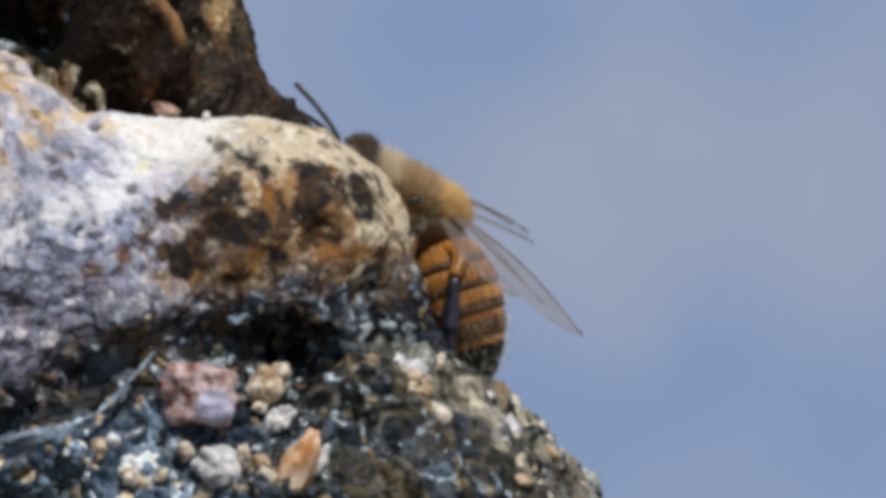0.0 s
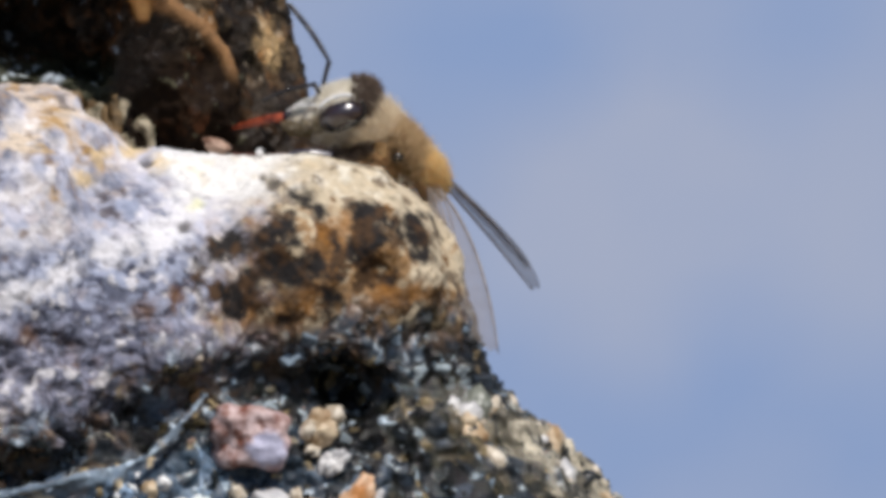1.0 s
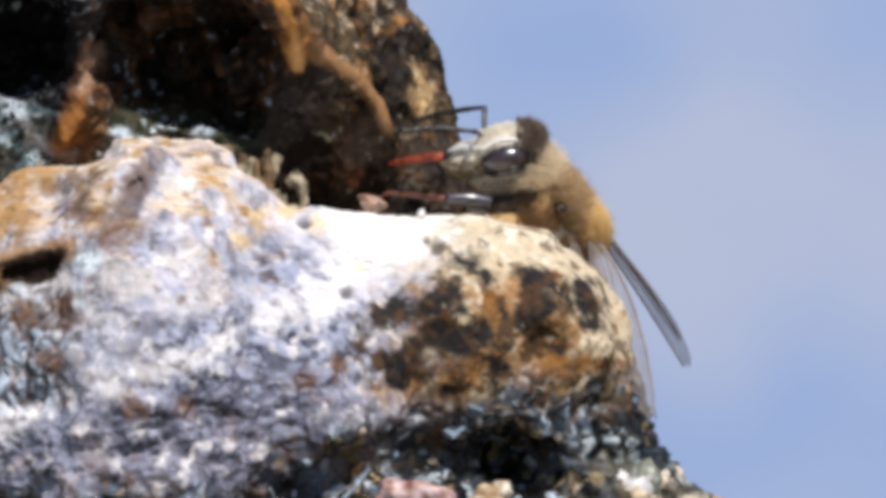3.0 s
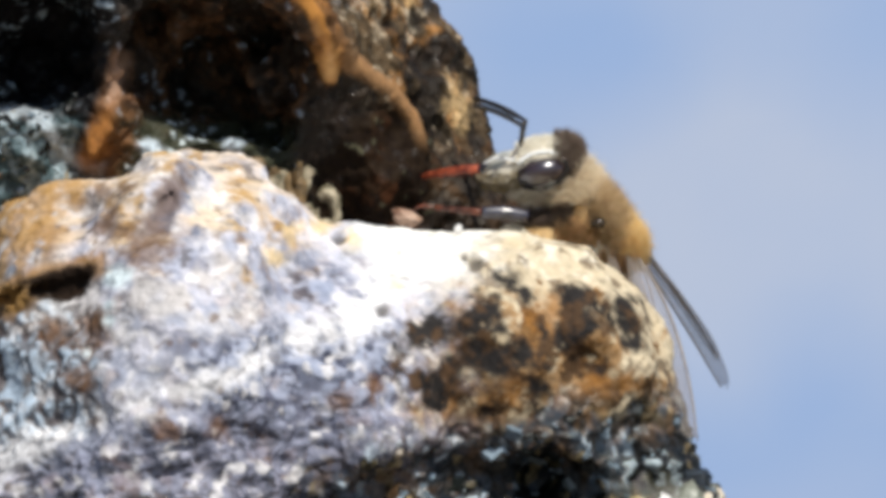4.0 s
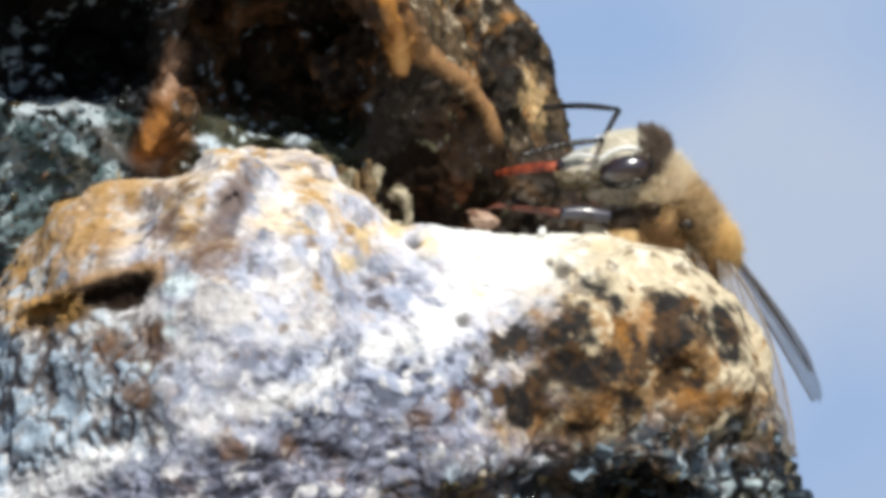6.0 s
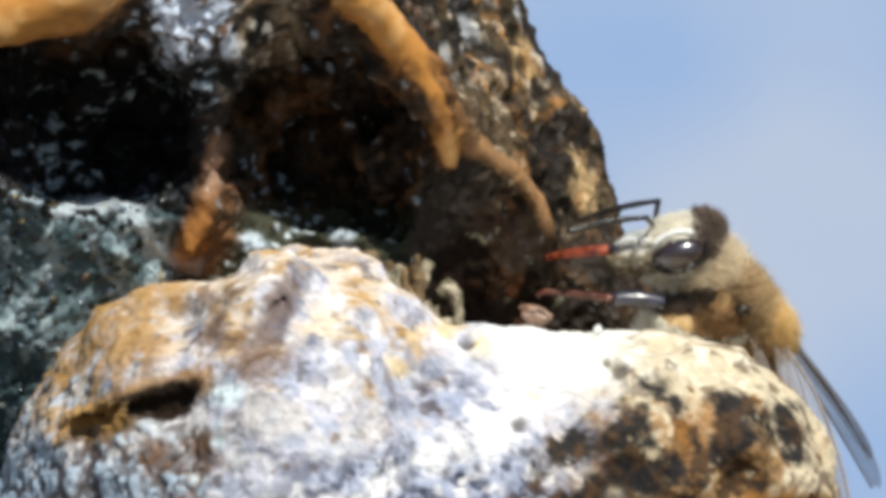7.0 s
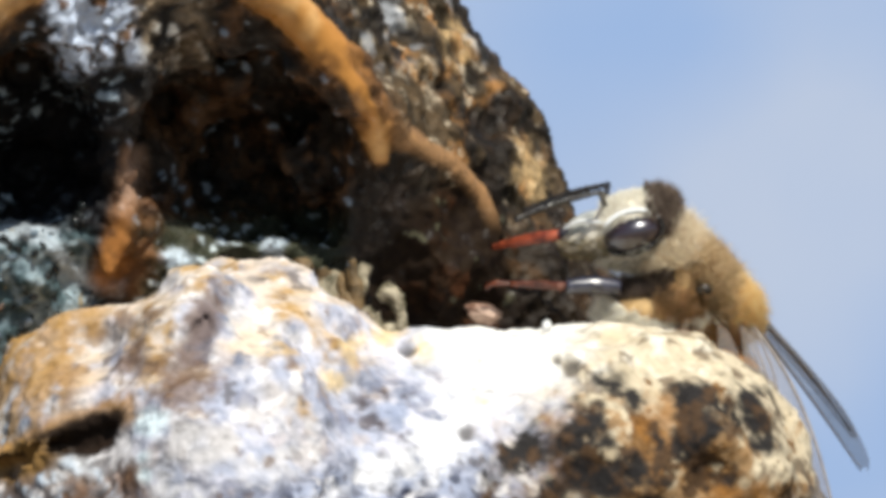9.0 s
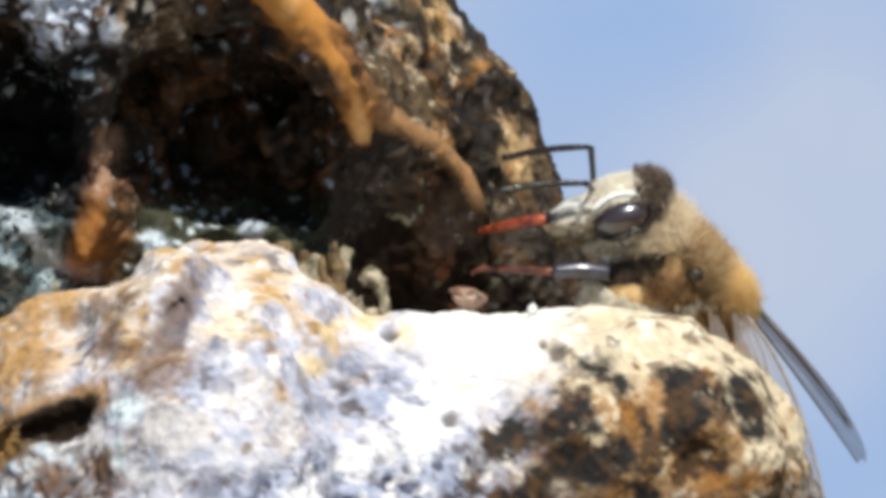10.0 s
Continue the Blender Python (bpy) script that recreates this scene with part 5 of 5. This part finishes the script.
def antenna(bee, label):
    """Scape along x, with the jointed flagellum as its own keyed piece."""
    scape = part("antenna", tube("scape", [(0, 0, 0), (0.2, 0, 0.01), (0.9, 0, 0.03), (1.45, 0, 0)], [0.07, 0.10, 0.095, 0.11], 10), BLACK, bee, label)
    pts, rad = [], []
    for k in range(45):
        t = k / 44
        pts.append((2.95 * t, 0, 0.10 * math.sin(math.pi * t)))
        rad.append((0.075 + 0.035 * min(1, 4 * t)) * (0.86 if k % 4 == 0 else 1.0) * (0.6 if k > 43 else 1))
    whip = part("flagellum", data_mesh("flagellum", *tube_data(pts, rad, 10)), BLACK, scape)
    return scape, whip


def honey_bee():
    rng = np.random.RandomState(5)
    bee = tagged(new("honey_bee"), "golden-haired honey bee clinging to the rock and drinking", "bee")
    v, q, n, me = shell("head", head_field, (-5.6, -2.2, -0.2), (-0.4, 2.2, 3.8), 0.11)
    part("head", me, FACE, bee, "grey hairy head")
    up_face = (n[:, 2] > 0.1) & (v[:, 0] < -1.55 - 0.4 * rng.rand(len(v))) & (v[:, 0] > -3.45)
    roots, out = spread_on(v, n, up_face, 3200, rng)
    part("face_fur", fur_mesh("fur", roots, out + (-0.3, 0, 0.1), 0.06 + 0.13 * rng.rand(3200), np.full(3200, 0.016), rng), PALE_HAIR, bee, "pale face hair")
    crown = ((n[:, 2] > 0.0) & (v[:, 0] > -1.75 - 0.45 * rng.rand(len(v))) & (v[:, 2] > 1.6)) | ((v[:, 0] > -1.6) & (v[:, 2] > 0.7))
    roots, out = spread_on(v, n, crown, 5000, rng)
    part("crown_fur", fur_mesh("fur", roots, out + (0.2, 0, 0.3), 0.14 + 0.22 * rng.rand(5000), np.full(5000, 0.018), rng), DARK_HAIR, bee, "dark brown crown hair")
    cheek = (np.abs(n[:, 1]) > 0.2) & (v[:, 2] < 1.0 + 0.3 * (v[:, 0] + 2.5))
    roots, out = spread_on(v, n, cheek, 1500, rng)
    part("cheek_fur", fur_mesh("fur", roots, out * 0.6 + (-0.5, 0, -0.3), 0.2 + 0.2 * rng.rand(1500), np.full(1500, 0.014), rng), PALE_HAIR, bee, "pale cheek hair")
    patch = (v[:, 0] < -2.9) & (v[:, 0] > -4.9) & (v[:, 2] < 1.30 + 0.1 * (v[:, 0] + 3.5)) & (v[:, 2] > 0.3) & (np.abs(n[:, 1]) > 0.2)
    roots, out = spread_on(v, n, patch, 1400, rng)
    part("cheek_patch", fur_mesh("fur", roots, out + (-0.3, 0, -0.1), 0.10 + 0.12 * rng.rand(1400), np.full(1400, 0.02), rng), OLIVE_HAIR, bee, "olive-brown hair below the eye")
    chin = (v[:, 2] < 0.65) & (v[:, 0] > -2.9)
    roots, out = spread_on(v, n, chin, 900, rng)
    part("chin_fur", fur_mesh("fur", roots, out, 0.12 + 0.15 * rng.rand(900), np.full(900, 0.02), rng), DARK_HAIR, bee, "dark hair under the head")
    for s in (-1, 1):
        eye_me = shell("compound_eye", lambda p, s=s: turned(p, (EYE_X, 1.28 * s, EYE_Z), (0.95, 0.70, 0.58), EYE_AXIS), (-3.8, min(0.5 * s, 2.3 * s), 0.1), (-0.7, max(0.5 * s, 2.3 * s), 2.4), 0.06)[3]
        part("compound_eye", eye_me, EYE, bee, "glossy black compound eye")
        for name, e0, f0, start, stop, thick, mat in (("eye_rim", 1.05, 0.72, 228, 322, 0.10, RIM), ("eye_groove", 1.0, 0.62, 20, 225, 0.09, BLACK)):
            arc = []
            for k in range(17):
                a = math.radians(start + (stop - start) * k / 16)
                e, f = e0 * math.cos(a), f0 * math.sin(a)
                arc.append((EYE_X + EYE_AXIS[0] * e - EYE_AXIS[2] * f, (1.52 - 0.30 * (e0 - 1)) * s, EYE_Z + EYE_AXIS[2] * e + EYE_AXIS[0] * f))
            part(name, tube(name, arc, [0.02, 0.6 * thick] + [thick] * 13 + [0.6 * thick, 0.02], 8, per=1), mat, bee)
        part("face_ridge", tube("face_ridge", [(-4.70, 0.70 * s, 1.60), (-4.15, 1.02 * s, 1.80), (-3.45, 1.32 * s, 1.74)], [0.05, 0.08, 0.06], 8), RIM, bee)
        part("mandible", tube("mandible", [(-4.1, 0.75 * s, 1.0), (-4.6, 0.62 * s, 1.0), (-4.95, 0.25 * s, 1.15)], [0.20, 0.17, 0.08], 10), MOUTH, bee)
    part("clypeus", shell("clypeus", lambda p: turned(p, (-3.88, 0, 1.50), (0.92, 0.98, 0.60), HEAD_AXIS), (-5.2, -1.2, 0.4), (-2.6, 1.2, 2.6), 0.08)[3], PLATE, bee, "shiny pale grey face plate")
    part("labrum", shell("labrum", lambda p: turned(p, (-4.55, 0, 1.5), (0.4, 0.6, 0.25), HEAD_AXIS), (-5.2, -0.8, 1.0), (-4.0, 0.8, 2.0), 0.08)[3], SHINY, bee, "shiny grey upper lip")
    part("proboscis", tube("proboscis", [(-4.6, 0.0, 1.38), (-5.4, 0.1, 1.34), (-6.3, 0.5, 1.20), (-7.0, 1.2, 1.05)], [0.20, 0.22, 0.19, 0.10], 12, 0.8), RED, bee, "red-brown tongue dipped to the wet rock")
    v, q, n, me = shell("thorax", thorax_field, (-3.8, -2.2, -2.6), (2.6, 2.2, 2.2), 0.13)
    part("thorax", me, UNDERFUR, bee, "brown thorax under golden hair")
    rear = (n[:, 0] + n[:, 2] > 0.0) & (v[:, 0] - 0.35 * v[:, 2] + 1.1 * rng.rand(len(v)) > 1.1)
    roots, out = spread_on(v, n, rear, 12000, rng)
    part("thorax_fur", fur_mesh("fur", roots, out + (0.1, 0, 0.05), 0.2 + 0.28 * rng.rand(12000), np.full(12000, 0.011), rng), GOLD_HAIR, bee, "dense golden hair")
    front = v[:, 0] - 0.25 * v[:, 2] + 0.35 * rng.rand(len(v)) < -0.45
    rusty = (np.abs(n[:, 1]) > 0.3) & ((((v[:, 0] + 1.0) / 0.8) ** 2 + ((v[:, 2] + 0.9) / 0.55) ** 2 < 0.6 + 0.8 * rng.rand(len(v))) | (((v[:, 0] - 0.3) / 0.9) ** 2 + ((v[:, 2] + 1.9) / 0.5) ** 2 < 0.6 + 0.8 * rng.rand(len(v))))
    collar = ~front & ~rusty & (n[:, 0] + n[:, 2] > -0.3) & (v[:, 0] - 0.35 * v[:, 2] + 1.0 * rng.rand(len(v)) < 1.3)
    roots, out = spread_on(v, n, collar, 8000, rng)
    part("collar_fur", fur_mesh("fur", roots, out + (-0.1, 0, 0.15), 0.3 + 0.3 * rng.rand(8000), np.full(8000, 0.016), rng), TAN_HAIR, bee, "brown and tan collar hair")
    nape = front & (v[:, 2] > 0.1)
    roots, out = spread_on(v, n, nape, 6000, rng)
    part("nape_fur", fur_mesh("fur", roots, out + (-0.2, 0, 0.1), 0.36 + 0.34 * rng.rand(6000), np.full(6000, 0.018), rng), BEIGE_HAIR, bee, "beige hair behind the head")
    saddle = ~front & (v[:, 0] - 0.35 * v[:, 2] + 0.5 * rng.rand(len(v)) > -0.9) & (v[:, 0] - 0.35 * v[:, 2] - 0.5 * rng.rand(len(v)) < 0.4) & (n[:, 0] + n[:, 2] > -0.1)
    roots, out = spread_on(v, n, saddle, 6500, rng)
    part("saddle_fur", fur_mesh("fur", roots, out + (0, 0, 0.1), 0.30 + 0.30 * rng.rand(6500), np.full(6500, 0.016), rng), BROWN_HAIR, bee, "brown hair across the back")
    roots, out = spread_on(v, n, rusty, 4500, rng)
    part("flank_fur", fur_mesh("fur", roots, out + (-0.1, 0, -0.2), 0.25 + 0.25 * rng.rand(4500), np.full(4500, 0.018), rng), RUST_HAIR, bee, "rust-orange hair below the wing root")
    throat = (v[:, 0] < -1.2) & (v[:, 2] > -0.75) & (v[:, 2] < 0.25) & (n[:, 0] < 0.5)
    roots, out = spread_on(v, n, throat, 3500, rng)
    part("throat_fur", fur_mesh("fur", roots, out, 0.2 + 0.25 * rng.rand(3500), np.full(3500, 0.02), rng), DARK_HAIR, bee, "dark hair at the neck")
    low = ~rusty & (n[:, 0] + n[:, 2] < -0.2) & (v[:, 2] < -0.7)
    roots, out = spread_on(v, n, low, 6000, rng)
    part("breast_fur", fur_mesh("fur", roots, out + (-0.2, 0, -0.1), 0.3 + 0.35 * rng.rand(6000), np.full(6000, 0.022), rng), PALE_HAIR, bee, "pale breast hair")
    for s in (-1, 1):
        part("tegula", shell("tegula", lambda p, s=s: ellipsoid(p, (-0.30, 1.85 * s, -0.50), (0.30, 0.2, 0.22)), (-0.9, min(1.4 * s, 2.3 * s), -1.0), (0.4, max(1.4 * s, 2.3 * s), 0.1), 0.07)[3], BLACK, bee, "dark wing plate")
    abdomen(bee, rng)
    for s in (-1, 1):
        leg(bee, "foreleg", [(-3.0, 1.30 * s, -0.36), (-3.8, 1.45 * s, -0.24), (-4.70, 1.55 * s, -0.26), (-6.5, 1.15 * s, -0.12), (-7.0, 1.1 * s, -0.1), (-7.3, 1.1 * s, -0.28)], [0.24, 0.27, 0.21, 0.09, 0.08, 0.05], [SHINY, DARK_RED], "shiny dark foreleg with red-brown foot")
        leg(bee, "middle_leg", [(-0.7, 1.1 * s, -1.6), (-1.4, 1.7 * s, -2.3), (-2.4, 2.0 * s, -2.6), (-3.0, 2.1 * s, -3.6), (-3.4, 2.0 * s, -4.0), (-3.9, 1.9 * s, -4.1)], [0.3, 0.34, 0.24, 0.2, 0.13, 0.08], [CUTICLE, CUTICLE], "brown middle leg")
        leg(bee, "hind_leg", [(0.2, 1.0 * s, -2.7), (0.6, 1.7 * s, -3.3), (0.1, 2.3 * s, -4.0), (-0.9, 2.3 * s, -6.0), (-1.3, 2.2 * s, -6.8), (-1.8, 2.0 * s, -7.3)], [0.32, 0.40, 0.28, 0.42, 0.22, 0.10], [ORANGE, SHINY], "orange and shiny black hind leg")
    near_wing, far_wing = forewing(bee, -1), forewing(bee, 1)
    return bee, near_wing, far_wing, antenna(bee, "dark elbowed antenna"), antenna(bee, "dark elbowed antenna")


BEE, NEAR_WING, FAR_WING, FAR_FEELER, NEAR_FEELER = honey_bee()

# seconds, x, z in millimetres and the turn in degrees
BEE_ROWS = [(0, 9.85, -1.3, 23), (0.2, 9.1, -0.85, 21), (0.4, 8.35, -0.3, 19), (0.5, 7.95, 0.6, 15.5), (0.6, 7.6, 1.3, 10.5), (0.8, 7.28, 1.68, 6.8), (1.0, 7.05, 1.9, 4.6),
            (1.5, 6.98, 2.13, 2.4), (2, 7.0, 2.26, 1.0), (3.5, 6.98, 2.25, 1.0), (4, 6.95, 2.27, 0.8), (5, 6.84, 2.25, 1.0), (6.5, 6.8, 2.4, 0.5), (7, 6.74, 2.55, 0.3),
            (7.5, 6.74, 2.54, 0), (8, 6.78, 2.63, 0.6), (9, 6.8, 2.66, 0), (9.5, 6.84, 2.55, -0.4), (10, 6.82, 2.58, -0.2)]
# seconds, the way of the scape and of the flagellum in the bee's space
FAR_ROWS = [
    (0, (0.725, 0.173, 0.667), (-0.296, 0.173, 0.94)),
    (0.4, (0.519, 0.173, 0.837), (0.036, 0.173, 0.984)),
    (0.6, (-0.03, 0.173, 0.985), (-0.955, 0.257, 0.146)),
    (0.8, (0.111, 0.173, 0.979), (-0.294, 0.611, 0.735)),
    (1, (0.26, 0.173, 0.95), (-0.533, 0.173, 0.828)),
    (1.2, (0.455, 0.573, 0.682), (-0.123, 0.359, 0.925)),
    (1.5, (-0.061, 0.842, 0.536), (-0.617, 0.724, 0.309)),
    (2, (-0.065, 0.561, 0.825), (-0.784, 0.591, -0.19)),
    (3.5, (0.032, 0.621, 0.783), (-0.975, 0.185, -0.119)),
    (4, (0.113, 0.624, 0.773), (-0.664, 0.695, 0.274)),
    (4.5, (0.114, 0.173, 0.978), (-0.884, 0.428, -0.19)),
    (5, (0.423, 0.173, 0.89), (-0.908, 0.397, 0.138)),
    (6.5, (0.41, 0.173, 0.896), (-0.872, 0.444, -0.209)),
    (7, (0.108, 0.754, 0.648), (-0.899, 0.347, -0.266)),
    (7.5, (0.094, 0.781, 0.618), (-0.859, 0.412, -0.305)),
    (7.8, (-0.253, 0.173, 0.952), (-0.491, 0.814, 0.312)),
    (8, (0.232, 0.817, 0.528), (-0.618, 0.641, 0.455)),
    (8.3, (0.41, 0.173, 0.896), (-0.786, 0.536, 0.308)),
    (8.5, (0.018, 0.516, 0.857), (-0.946, 0.173, -0.273)),
    (9, (0.085, 0.845, 0.528), (-0.947, 0.173, -0.272)),
    (9.2, (0.183, 0.774, 0.606), (-0.634, 0.773, -0.029)),
    (9.5, (0.496, 0.173, 0.851), (-0.184, 0.775, 0.605)),
    (9.7, (0.256, 0.173, 0.951), (-0.709, 0.462, 0.534)),
    (10, (-0.036, 0.173, 0.984), (-0.957, 0.274, -0.094)),
]
NEAR_ROWS = [
    (0, (0.698, -0.46, 0.548), (-0.369, -0.735, 0.569)),
    (0.6, (-0.305, -0.747, 0.59), (-0.946, -0.322, -0.037)),
    (1, (-0.148, -0.948, 0.281), (-0.694, -0.684, -0.225)),
    (1.5, (-0.375, -0.916, 0.143), (-0.772, -0.593, -0.231)),
    (2, (-0.2, -0.976, 0.089), (-0.821, -0.529, -0.214)),
    (3.5, (-0.295, -0.93, 0.219), (-0.978, -0.173, 0.114)),
    (4, (0.046, -0.804, 0.593), (-0.627, -0.744, 0.232)),
    (4.5, (-0.06, -0.992, 0.11), (-0.958, -0.173, -0.228)),
    (5, (-0.016, -0.995, 0.094), (-0.956, -0.173, -0.239)),
    (6.5, (-0.098, -0.985, 0.145), (-0.964, -0.173, -0.204)),
    (7, (-0.254, -0.935, 0.248), (-0.915, -0.354, -0.194)),
    (7.5, (-0.142, -0.943, 0.302), (-0.936, -0.291, -0.195)),
    (8, (-0.209, -0.557, 0.803), (-0.972, -0.173, -0.159)),
    (8.3, (0.074, -0.995, 0.065), (-0.952, -0.173, -0.252)),
    (8.5, (-0.196, -0.796, 0.572), (-0.92, -0.173, -0.353)),
    (9, (-0.134, -0.918, 0.372), (-0.945, -0.173, -0.279)),
    (9.5, (0.201, -0.823, 0.531), (-0.794, -0.492, 0.357)),
    (9.7, (0.008, -0.765, 0.644), (-0.781, -0.565, 0.266)),
    (10, (-0.186, -0.963, 0.195), (-0.936, -0.347, -0.054)),
]
FLAT, OPEN = (0.7, 0.05, 0.68), (0.65, 0.14, 0.71)
WING_ROWS = [(0, (3.6, 9.4, -2.2), (0.75, -0.1, 0.65)), (0.5, (5.2, 6.7, -5.1), FLAT), (1.0, (5.25, 6.6, -5.3), (0.63, 0.17, 0.72)), (3.0, (5.4, 6.0, -6.0), OPEN), (7.0, (5.4, 5.9, -6.2), OPEN), (10, (5.55, 5.7, -6.3), OPEN)]


def feel(feeler, base, rows):
    scape, whip = feeler
    walk(scape, [(t, aim(base, a)) for t, a, b in rows])
    walk(whip, [(t, Matrix.Translation((1.45 * MM, 0, 0)) @ (aim(base, a).to_3x3().inverted() @ aim(base, b).to_3x3()).to_4x4()) for t, a, b in rows])


def motions():
    walk(BEE, [(t, pose(x * MM, 8 * MM, z * MM, 0, -r, 0)) for t, x, z, r in BEE_ROWS])
    feel(FAR_FEELER, (-3.33, 0.35, 2.19), FAR_ROWS)
    feel(NEAR_FEELER, (-3.33, -0.35, 2.19), NEAR_ROWS)
    near = [(0, (4.5, -6.5, -7.6), (0.8, -0.44, 0.38)), (0.5, (4.1, -6.3, -7.8), (0.75, -0.55, 0.36)), (1.0, (3.65, -6.4, -7.8), (0.62, -0.72, 0.3)), (6.5, (3.85, -6.4, -7.7), (0.62, -0.72, 0.3)), (10, (3.7, -6.3, -7.8), (0.62, -0.72, 0.3))]
    walk(NEAR_WING, [(t, plane_pose((0.95, -1.1, -1.6), tip, up)) for t, tip, up in near])
    walk(FAR_WING, [(t, plane_pose((0.5, 1.4, -0.3), tip, up)) for t, tip, up in WING_ROWS])


motions()
